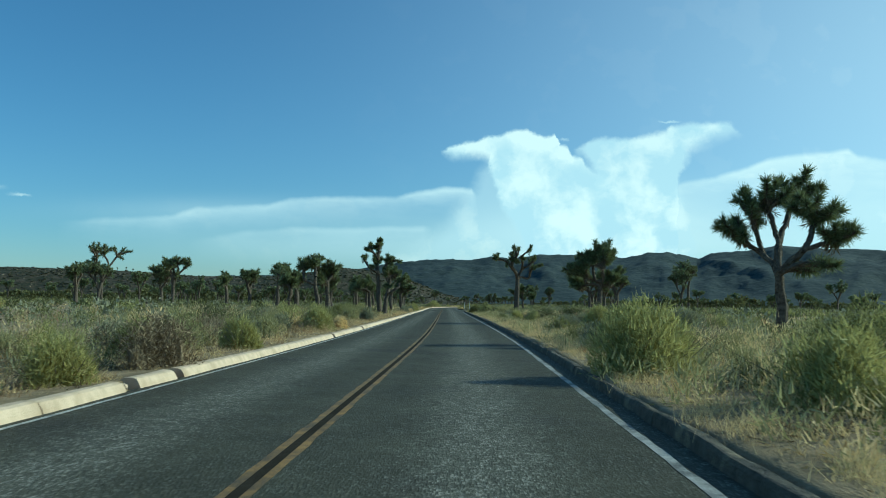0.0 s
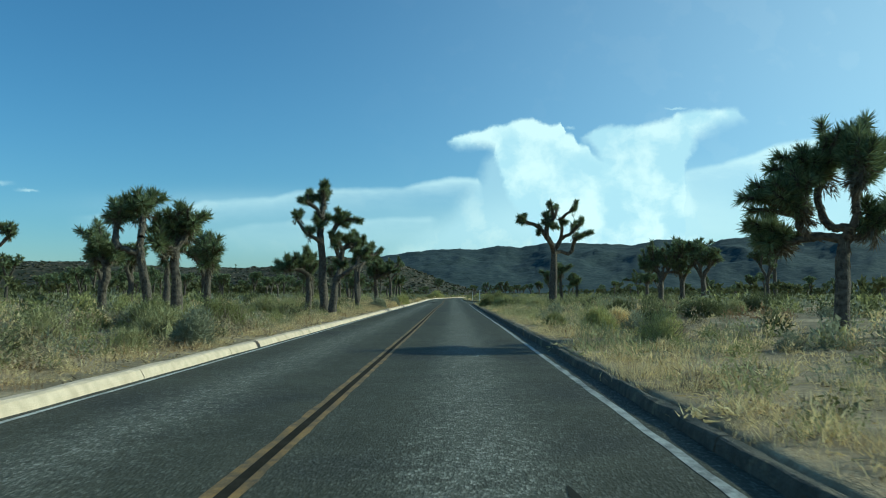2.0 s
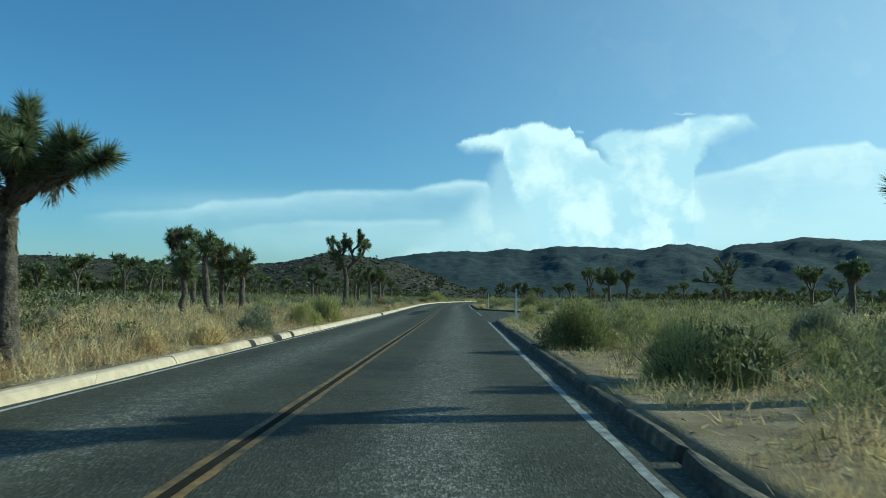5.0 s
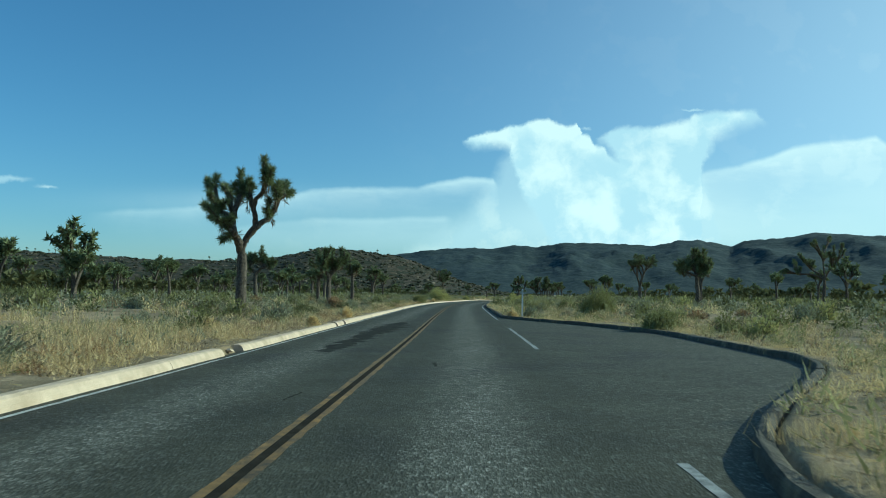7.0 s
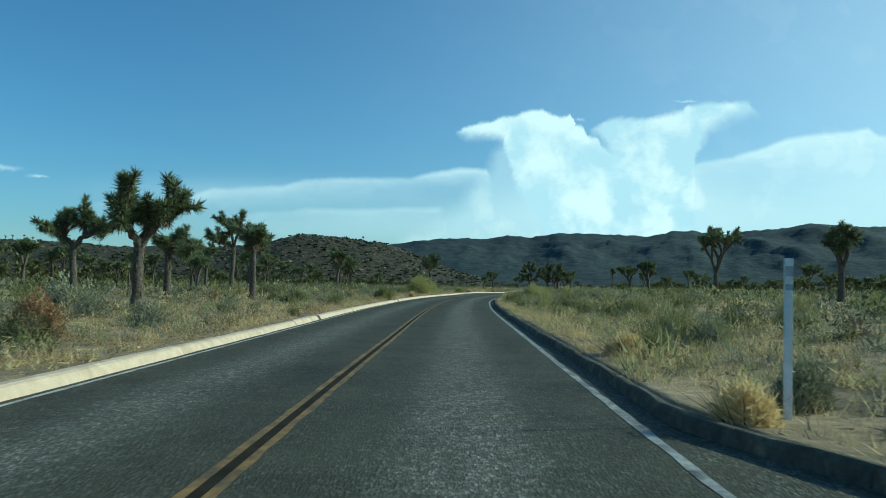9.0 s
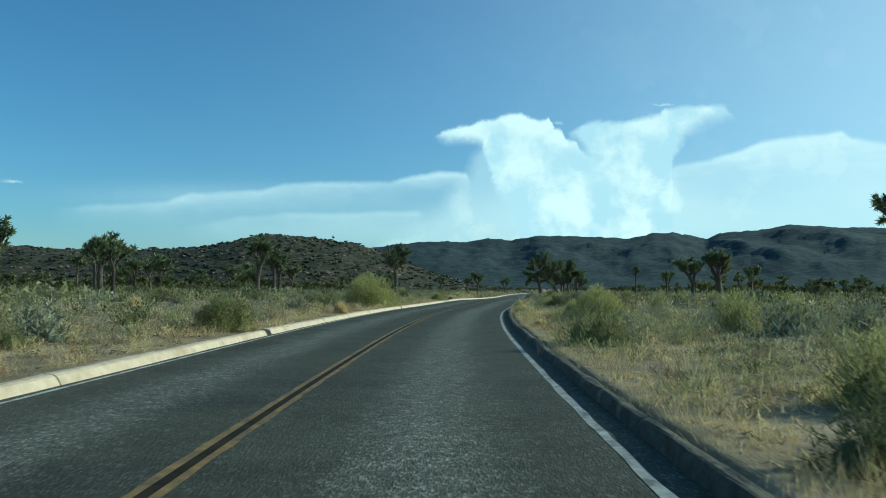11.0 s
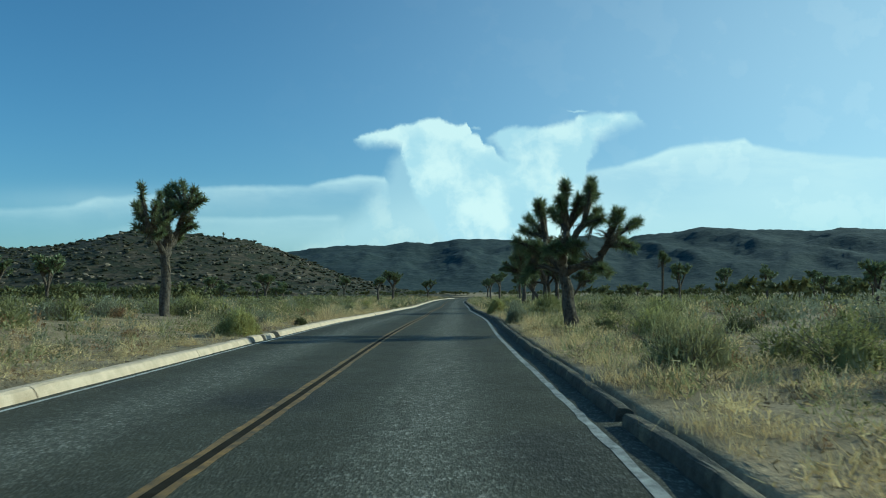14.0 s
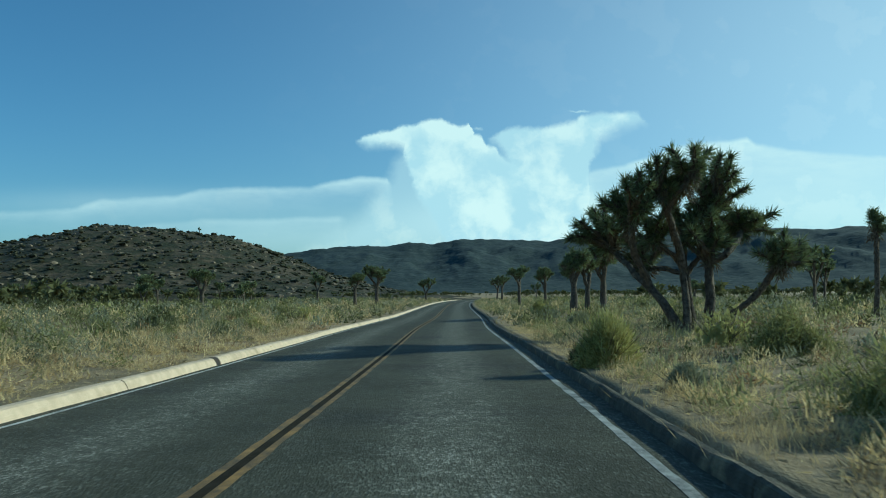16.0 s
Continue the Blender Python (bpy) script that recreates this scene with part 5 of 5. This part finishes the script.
def field(name, label, mat, shapes, places, seed, low, high):
    tagged(new(name, mesh_of(name, *many(shapes, places, seed, low, high), mat)), label, "vegetation", kind="stuff")


def tuft(n, wide, high, seed, thin=0.008, splay=0.35):
    r = np.random.default_rng(seed)
    base = np.stack([r.normal(scale=wide / 2, size=n), r.normal(scale=wide / 2, size=n), np.full(n, -0.02)], 1)
    d = np.stack([r.normal(scale=splay, size=n), r.normal(scale=splay, size=n), np.ones(n)], 1)
    return slivers(base, d, high * r.uniform(0.45, 1.15, n), thin, r)


def weed(n, wide, high, seed):
    """A tall loose weed: thin stems with short side leaves."""
    r = np.random.default_rng(seed)
    root = np.stack([r.normal(scale=wide * 0.1, size=n), r.normal(scale=wide * 0.1, size=n), np.full(n, -0.02)], 1)
    way = np.stack([r.normal(scale=wide * 0.35, size=n), r.normal(scale=wide * 0.35, size=n), high * r.uniform(0.6, 1.1, n)], 1)
    stem = slivers(root, way, np.linalg.norm(way, axis=1), 0.012, r)
    k = 6 * n
    i, s = r.integers(0, n, k), r.uniform(0.3, 1.0, (k, 1))
    leaf = slivers(root[i] + way[i] * s, way[i] / np.linalg.norm(way[i], axis=1, keepdims=True) + r.normal(scale=0.6, size=(k, 3)), r.uniform(0.05, 0.13, k), 0.012, r)
    return join([stem, leaf])


hay = [tuft(46, 0.38, 0.36, 60 + q, thin=0.009, splay=0.42) for q in range(8)]
mounds = [bush(0.85, 0.44, 92, 160 + q, blade=0.115, thin=0.018, up=0.9, hollow=0.2) for q in range(12)]
leafy = [bush(0.75, 0.36, 84, 360 + q, blade=0.06, thin=0.030, up=0.3, hollow=0.2) for q in range(8)]
rough_mounds = [bush(1.0, 0.50, 76, 260 + q, blade=0.095, thin=0.042, up=0.8, hollow=0.25) for q in range(12)]
for n, (name, label, mat, shapes, count, low, high, patch, scale) in enumerate([
        ("dry_grass", "fine dry golden grass along the road", GRASS, hay, 1700, 0.5, 1.25, 0.25, 0.33),
        ("dry_grass", "clumps of dry golden grass", GRASS, mounds, 1200, 0.4, 1.2, -0.15, 0.20),
        ("straw_clumps", "fine pale straw along the road", STRAW, hay, 1100, 0.5, 1.2, 0.3, 0.30),
        ("straw_clumps", "pale straw clumps along the road", STRAW, mounds, 800, 0.4, 1.2, 0.0, 0.16),
        ("green_weeds", "clumps of green weeds among dry grass", GREEN_WEED, mounds, 1300, 0.5, 1.5, -0.05, 0.22),
        ("green_weeds", "leafy green weeds among dry grass", OLIVE, leafy, 1100, 0.4, 1.3, 0.0, 0.30),
        ("grey_weeds", "clumps of grey-green weeds among dry grass", SAGE, mounds, 1300, 0.5, 1.5, -0.05, 0.24),
        ("brown_weeds", "dead brown weeds among dry grass", BROWN_TWIGS, mounds, 900, 0.4, 1.2, 0.0, 0.25),
        ("dark_weeds", "dark green weeds among dry grass", DARK, leafy, 600, 0.4, 1.3, 0.1, 0.30),
        ("rusty_weeds", "rust-brown dry weeds", RUST_WEED, mounds, 620, 0.4, 1.1, 0.15, 0.12)]):
    back = 1.1 if mat in (GREEN_WEED, OLIVE, SAGE, DARK) else 0.35
    field(name, label, mat, shapes, scatter(count, 220 + n, back, 5.5, -4, 325, 1.05, patch, scale), 2 + n, low, high)
for n, (name, label, mat, count, low, high, patch, scale) in enumerate([
        ("dry_grass", "clumps of dry golden grass, further off", GRASS, 750, 0.5, 1.4, -0.15, 0.20),
        ("straw_clumps", "pale straw clumps, further off", STRAW, 400, 0.5, 1.4, 0.0, 0.16),
        ("green_weeds", "clumps of green weeds, further off", GREEN_WEED, 850, 0.6, 1.8, -0.1, 0.14),
        ("grey_weeds", "clumps of grey-green weeds, further off", SAGE, 1300, 0.6, 1.8, -0.05, 0.17),
        ("dark_weeds", "dark green low weeds, further off", DARK, 1000, 0.6, 1.7, 0.0, 0.15),
        ("brown_weeds", "dead brown weeds, further off", BROWN_TWIGS, 900, 0.5, 1.4, 0.1, 0.15),
        ("rusty_weeds", "rust-brown dry weeds, further off", RUST_WEED, 600, 0.5, 1.3, 0.15, 0.12)]):
    field(name, label, mat, rough_mounds, scatter(count, 240 + n, 5, 17, -4, 380, 1.1, patch, scale), 12 + n, low, high)
field("rusty_weeds", "rusty orange dry grass on the verge", RUST_WEED, mounds, scatter(420, 37, 0.4, 7, 92, 142, 1.2, -0.3, side=-1), 19, 0.5, 1.2)
field("dry_grass", "golden dry grass under the joshua trees", GRASS, mounds, scatter(600, 44, 0.4, 12, 90, 142, 1.2, -0.4, side=-1), 24, 0.5, 1.4)
field("dry_grass", "golden tall grass under the joshua trees", GRASS, hay, scatter(600, 48, 0.5, 9, 88, 150, 1.2, -0.4, side=-1), 28, 0.8, 2.0)
field("dry_grass", "gold and straw grass behind the shaded kerb", GRASS, mounds, scatter(520, 46, 0.4, 4.5, -4, 300, 1.1, -0.2, 0.2, side=1), 26, 0.4, 1.3)
field("dry_grass", "gold feathery grass behind the shaded kerb", STRAW, hay, scatter(700, 49, 0.30, 3.4, -4, 300, 1.1, 0.25, 0.3, side=1), 29, 0.5, 1.2)
for n, (mat, label, count) in enumerate([(GRASS, "dry grass along the bend", 650), (GREEN_WEED, "green weeds along the bend", 700), (SAGE, "grey-green weeds along the bend", 500), (DARK, "dark low scrub along the bend", 350)]):
    field("bend_scrub", label, mat, rough_mounds, scatter(count, 250 + n, 0.5, 34, 322, 500, 1.3, -0.5, 0.1), 60 + n, 0.8, 2.1)
field("kerb_weeds", "olive weeds behind the shaded kerb", GREEN_WEED, mounds, scatter(190, 42, 0.4, 1.6, -4, 325, 1.0, 0.05, 0.2, side=1), 22, 0.5, 1.2)
field("kerb_grass", "straw growing behind the shaded kerb", GRASS, hay, scatter(1300, 45, -0.02, 0.8, -4, 325, 1.0, -0.3, 0.2, side=1), 25, 0.3, 0.9)
field("kerb_grass", "low pale straw on the sunlit sand behind the kerb", STRAW, hay, scatter(1500, 145, 0.15, 2.2, -4, 325, 1.0, 0.0, 0.45, side=1), 125, 0.25, 0.75)
field("kerb_grass", "short straw behind the pale kerb", GRASS, hay, scatter(900, 47, 0.05, 0.9, -4, 325, 1.0, -0.2, 0.2, side=-1), 27, 0.25, 0.7)
mats = [bush(1.1, 0.17, 70, 560 + q, blade=0.10, thin=0.022, up=0.2, hollow=0.1) for q in range(8)]
field("straw_mats", "flat pale mats of dry grass on the sand", STRAW, mats, scatter(1100, 56, 0.25, 4.5, -4, 325, 1.1, 0.1, 0.3), 35, 0.5, 1.5)
field("straw_mats", "flat golden mats of dry grass on the sand", GRASS, mats, scatter(1200, 57, 0.25, 5.5, -4, 325, 1.1, 0.0, 0.3), 36, 0.5, 1.5)
field("straw_mats", "flat brown mats of dead grass on the sand", BROWN_TWIGS, mats, scatter(900, 58, 0.25, 5.5, -4, 325, 1.1, 0.0, 0.3), 37, 0.5, 1.5)
field("kerb_weeds", "tall dry weeds leaning over the shaded kerb", GREEN_WEED, mounds, scatter(130, 52, 0.10, 1.3, -4, 325, 1.0, -0.1, 0.3, side=1), 31, 0.9, 1.9)
field("verge_grass", "golden grass strip behind the pale kerb", GRASS, mounds, scatter(520, 54, 0.25, 2.6, -4, 325, 1.0, -0.2, 0.25, side=-1), 33, 0.4, 1.1)
field("verge_grass", "orange-brown grass strip behind the pale kerb", RUST_WEED, hay, scatter(500, 55, 0.25, 2.6, -4, 325, 1.0, -0.1, 0.25, side=-1), 34, 0.5, 1.3)


def litter(n, seed, near, far, low, high, mat, label):
    """Loose stalks lying about on the ground."""
    r = np.random.default_rng(seed)
    x, y = scatter(n, seed, near, far, -4, 325, 1.5, -0.3, 0.4)
    z = np.array([ground_height(float(a), float(b)) for a, b in zip(x, y)])
    base = np.stack([x, y, z + r.uniform(0.0, 0.04, len(x))], 1)
    a = r.uniform(0, 6.28, len(x))
    d = np.stack([np.cos(a), np.sin(a), r.normal(scale=0.3, size=len(x))], 1)
    tagged(new("plant_litter", mesh_of("plant_litter", *slivers(base, d, r.uniform(low, high, len(x)), r.uniform(0.008, 0.03, len(x)), r), mat)), label, "plant litter", kind="stuff")


litter(34000, 71, 0.12, 6, 0.05, 0.20, BROWN_TWIGS, "brown dry stalks strewn on the sand")
litter(30000, 72, 0.12, 6, 0.05, 0.22, GRASS, "straw stalks strewn on the sand")
tall = [bush(1.7, 0.85, 190, 190 + q, blade=0.15, thin=0.020, up=1.2, hollow=0.25) for q in range(8)]
weeds = [weed(14, 0.8, 0.95, 90 + q) for q in range(6)]
for n, (count, near, far, y0, y1, side, mat, label) in enumerate([
        (60, 1.2, 9, 3, 60, -1, GREEN_WEED, "tall green weeds along the pale kerb"), (40, 1.2, 9, 3, 60, -1, GRASS, "tall golden grass along the pale kerb"), (35, 1.5, 9, 0, 62, -1, OLIVE, "tall olive weeds along the pale kerb"),
        (60, 0.9, 5, 3, 60, -1, BROWN_TWIGS, "tall brown dried weeds along the pale kerb"), (110, 1.4, 9, 0, 24, 1, GREEN_WEED, "tall weeds and straw beyond the kerb"),
        (80, 1.0, 8, 0, 22, 1, STRAW, "tall straw beyond the kerb"), (80, 1.6, 11, 96, 131, 1, OLIVE, "tall olive weeds beyond the kerb"),
        (110, 1.4, 9, 98, 131, 1, GREEN_WEED, "tall green weeds beyond the kerb"), (60, 1.5, 8, 204, 232, 1, SAGE, "tall grey-green weeds beside the kerb"),
        (50, 1.2, 9, 204, 232, 1, GREEN_WEED, "tall green weeds beside the kerb"), (70, 1.2, 9, 280, 330, 1, GREEN_WEED, "tall green weeds under the joshua trees"),
        (60, 1.2, 12, 60, 96, 1, GREEN_WEED, "tall green weeds on the verge"), (130, 1.0, 9, 320, 440, 1, OLIVE, "olive weeds on the inside of the bend"), (90, 1.0, 12, 325, 450, -1, OLIVE, "olive weeds on the outside of the bend"),
        (70, 1.5, 9, 62, 92, -1, OLIVE, "tall olive weeds under the joshua trees"), (60, 2.0, 12, 255, 330, -1, SAGE, "grey-green weeds on the verge"),
        (55, 2.2, 10, 286, 330, -1, OLIVE, "tall olive weeds on the sunlit verge"), (40, 3.5, 11, 286, 330, -1, DARK, "tall dark weeds on the sunlit verge"), (35, 0.9, 4, 286, 330, -1, GRASS, "tall golden grass on the sunlit verge")]):
    field("tall_weeds", label, mat, tall, scatter(count, 60 + n, near, far, y0, y1, 1.0, -0.6, 0.2, side=side), 40 + n, 0.55, 1.25)
field("tall_weeds", "tall thin olive-green weeds", OLIVE, weeds, scatter(900, 27, 0.8, 11, -4, 325, 1.0, 0.1, 0.05), 9, 0.5, 1.1)
sparse = [bush(1.2, 0.42, 34, 70 + q, blade=0.13, thin=0.085, up=0.9) for q in range(6)]
field("dry_grass", "dry grass across the flats", GRASS, sparse, scatter(1000, 24, 10, 75, -4, 430, 1.3, -0.1, 0.06), 4, 0.6, 1.5)
field("green_weeds", "green weeds across the flats", GREEN_WEED, sparse, scatter(1000, 32, 10, 75, -4, 430, 1.3, -0.1, 0.06), 14, 0.6, 1.5)
big_scrub = [bush(2.5, 1.35, 110, 480 + q, blade=0.17, thin=0.14, up=0.8) for q in range(6)]
for n, (mat, label, count) in enumerate([(DARK, "tall dark scrub across the flats", 420), (OLIVE, "tall olive scrub across the flats", 330), (SAGE, "tall grey-green scrub across the flats", 330), (DARK, "dark thickets far across the flats", 500)]):
    field("desert_scrub", label, mat, big_scrub, scatter(count, 270 + n, 9 if n < 3 else 40, 95 if n < 3 else 170, 20, 470, 1.2, -0.4), 80 + n, 0.5, 1.15 if n < 3 else 1.4)
low_scrub = [bush(1.8, 0.75, 46, 80 + q, blade=0.17, thin=0.14) for q in range(6)]
field("desert_scrub", "grey-green scrub across the flats", SAGE, low_scrub, scatter(1300, 25, 12, 120, 10, 470, 1.3, -0.3), 5, 0.7, 1.7)
field("desert_scrub", "olive scrub across the flats", OLIVE, low_scrub, scatter(1700, 26, 12, 130, 10, 470, 1.3, -0.3), 6, 0.7, 1.8)
field("desert_scrub", "dark scrub across the flats", DARK, low_scrub, scatter(1900, 33, 16, 160, 30, 480, 1.2, -0.3), 15, 0.7, 1.8)


# far woods of joshua trees
def far_tree(seed):
    r = np.random.default_rng(seed)
    nodes = grow(seed, 3.0, levels=2, fork=0.14, spread=0.8)
    P = np.array([q[1:] for q in nodes])
    out = []
    for i in range(1, len(nodes)):
        a, b = P[nodes[i][0]], P[i]
        out.append(slivers(np.repeat(a[None], 2, 0), np.repeat((b - a)[None], 2, 0), np.linalg.norm(b - a) * 1.2, 0.26, r))
        if not any(q[0] == i for q in nodes):
            d = r.normal(size=(11, 3)) + (0, 0, 0.4)
            out.append(slivers(np.repeat(b[None], 11, 0) - (b - a) / np.linalg.norm(b - a) * r.uniform(0, 0.5, (11, 1)), d, 0.80 * r.uniform(0.7, 1.2, 11), 0.50, r))
    return join(out)


far_trees = [far_tree(500 + q) for q in range(6)]
r2 = np.random.default_rng(77)
n = 1300
yy = r2.uniform(290, 490, n)
xx = np.where(r2.random(n) < 0.6, r2.uniform(-330, -25, n), r2.uniform(60, 330, n))
ridge = [(-272.0, 590.0), (-268.0, 592.0), (-259.0, 591.0), (-256.0, 593.0), (-249.0, 592.0), (-243.0, 590.0), (-162.0, 592.0), (-62.0, 592.0)]
for x, y in ridge:
    tree = joshua("joshua_tree", grow(int(-x), 3.4, fork=0.45, levels=1), int(-x), leaves=24, leaf=0.6, wide=0.2, sides=5, shag=0, thick=1.3)
    tree.matrix_basis = pose(x, y, hill_height(x, y) - 0.1)
    tagged(tree, "joshua tree standing on the hill's crest", "joshua tree", "joshua trees on the hill")
wx = np.concatenate([r2.uniform(-150, -34, 130), r2.uniform(32, 170, 200)])
field("far_joshua_trees", "joshua tree woodland beside the road", DARK, far_trees, (wx, r2.uniform(105, 430, 330)), 38, 0.6, 1.1)
nx = np.concatenate([r2.uniform(-200, -40, 260), r2.uniform(55, 220, 110)])
field("far_joshua_trees", "joshua tree woodland on the flats", DARK, far_trees, (nx, r2.uniform(170, 300, 370)), 18, 0.7, 1.2)
bx, by = r2.uniform(-40, 150, 420), r2.uniform(470, 640, 420)
clear = np.abs(bx - road_x(by)) > 9
field("far_joshua_trees", "joshua tree woodland beyond the bend", DARK, far_trees, (bx[clear], by[clear]), 28, 0.5, 0.9)
field("far_joshua_trees", "far joshua tree woodland on the plain", DARK, far_trees, (xx, yy), 8, 0.6, 1.2)


# boulders and shrubs on the hill
def boulder(seed):
    bm = bmesh.new()
    bmesh.ops.create_icosphere(bm, subdivisions=1, radius=1.0)
    r = random.Random(seed)
    for q in bm.verts:
        q.co *= r.uniform(0.7, 1.15)
        q.co.z *= 0.7
    v = np.array([q.co[:] for q in bm.verts])
    f = np.array([[w.index for w in q.verts] for q in bm.faces])
    bm.free()
    return v, f


def hill_shrub(seed):
    """A low rounded shrub: lumpy mounds with a few sprays."""
    r = np.random.default_rng(seed)
    chunks = []
    for q in range(2):
        v, f = boulder(700 + seed * 3 + q)
        chunks.append((v * r.uniform(0.45, 0.75) * (1.0, 1.0, 0.8) + (*r.normal(scale=0.45, size=2), 0.25), f))
    chunks.append(bush(2.0, 0.9, 16, seed, blade=0.22, thin=0.24))
    return join(chunks)


def on_hill(n, seed, shapes, low, high, name, label, mat):
    r = np.random.default_rng(seed)
    out = []
    while len(out) < n:
        x, y = r.uniform(-330, 15), r.uniform(480, 600)
        z = hill_height(x, y)
        if z < 0.6 or (x < -150 and r.random() < 0.4):
            continue
        v, f = shapes[r.integers(len(shapes))]
        a, s = r.uniform(0, 6.28), low + (high - low) * r.random() ** 2
        m = np.array([[math.cos(a), -math.sin(a), 0], [math.sin(a), math.cos(a), 0], [0, 0, 1]]) * s
        out.append((v @ m.T + (x, y, z), f))
    tagged(new(name, mesh_of(name, *join(out), mat)), label, "rocks" if mat is ROCK else "vegetation", kind="stuff")


on_hill(1700, 51, [boulder(q) for q in range(6)], 0.2, 1.15, "boulders", "pale granite boulders strewn over the hill", ROCK)
on_hill(3300, 52, [hill_shrub(40 + q) for q in range(5)], 0.35, 1.45, "hill_shrubs", "dark shrubs dotted over the hill", HILL_SHRUB)


# broken bits of the pale kerb lying in its gaps
r = random.Random(31)
for n, (y, off) in enumerate([(11.9, -0.18), (12.1, -0.42), (13.8, -0.25), (30.5, -0.22), (40.2, -0.30), (54.9, -0.20), (95.2, -0.25), (112.5, -0.35), (142.9, -0.30), (143.5, -0.15), (222.2, -0.22), (278.1, -0.28)]):
    v, f = boulder(900 + n)
    x, yy = (float(q) for q in beside(y, LEFT_KERB + off))
    bit = tagged(new("kerb_fragment", mesh_of("kerb_fragment", v * (r.uniform(0.07, 0.13), r.uniform(0.07, 0.14), r.uniform(0.06, 0.10)), f, KERB)), "broken lump of pale asphalt in a gap of the kerb", "rubble", "broken kerb lumps")
    bit.matrix_basis = pose(x, yy, 0.045 + float(dip(yy)), 0, 0, r.uniform(0, 360))


# ---- posts ----
def slab(wide, thick, low, high, bevel):
    bm = bmesh.new()
    bmesh.ops.create_cube(bm, size=1.0)
    for q in bm.verts:
        q.co = Vector((q.co.x * wide, q.co.y * thick, low + (q.co.z + 0.5) * (high - low)))
    bmesh.ops.bevel(bm, geom=[e for e in bm.edges], offset=bevel, segments=2, affect="EDGES")
    return bm


def post(x, y):
    """A flat white delineator with grey reflective bands near its top."""
    top = tagged(new("marker_post"), "thin white marker post standing in dry grass", "post", "roadside marker posts")
    for name, bm, mat, label in (("post_body", slab(0.085, 0.035, 0.0, 1.68, 0.008), POST, ""), ("reflector", slab(0.079, 0.041, 1.50, 1.60, 0.002), BAND, "grey reflective band"),
                                 ("reflector", slab(0.079, 0.041, 1.36, 1.42, 0.002), BAND, "grey reflective band")):
        me = bpy.data.meshes.new(name)
        bm.to_mesh(me)
        bm.free()
        me.materials.append(mat)
        part(name, me, top, label)
    top.matrix_basis = pose(x, y, ground_height(x, y) - 0.05, 0, 0.6, 4)


# dark old seal patches and crack fillings in the asphalt
def seal(y0, y1, d0, d1, drift, seed, label):
    r = np.random.default_rng(seed)
    n = max(4, int((y1 - y0) / 0.11))
    q = np.linspace(y0, y1, n)
    mid, half = np.linspace(0, drift, n) + (d0 + d1) / 2, (d1 - d0) / 2 * np.sin(np.linspace(0.12, 3.02, n)) ** 0.5
    rows = []
    for s in (-1, 1):
        x, y = beside(q, mid + s * half * (1 + 0.75 * np.array([noise.noise(Vector((w * 0.9, s * 5.0, seed))) for w in q]) + 0.42 * r.normal(size=n)))
        rows.append(np.stack([x, y, np.full(n, 0.0022 + 0.00003 * seed) + dip(q)], 1))
    v = np.stack(rows, 1).reshape(-1, 3)
    i = 2 * np.arange(n - 1)
    tagged(new("seal_patch", mesh_of("seal_patch", v, np.stack([i, i + 1, i + 3, i + 2], 1), SEAL)), label, "road patch", kind="structure")


seal(150.0, 162.5, -2.0, -0.95, 0.35, 1, "dark worn seal patch on the asphalt")
seal(144.0, 151.5, -1.9, -1.25, 0.2, 2, "dark worn seal patch on the asphalt")
r3 = random.Random(21)
for n in range(9):
    y = r3.uniform(136, 166) if n < 3 else r3.uniform(0, 320)
    d = r3.uniform(-2.6, 2.7)
    seal(y, y + r3.uniform(0.5, 1.1), d, d + r3.uniform(0.04, 0.09), r3.uniform(-0.1, 0.1), 30 + n, "small dark crack filling in the asphalt")

post(1.15, 171.3)
post(1.65, 127.5)
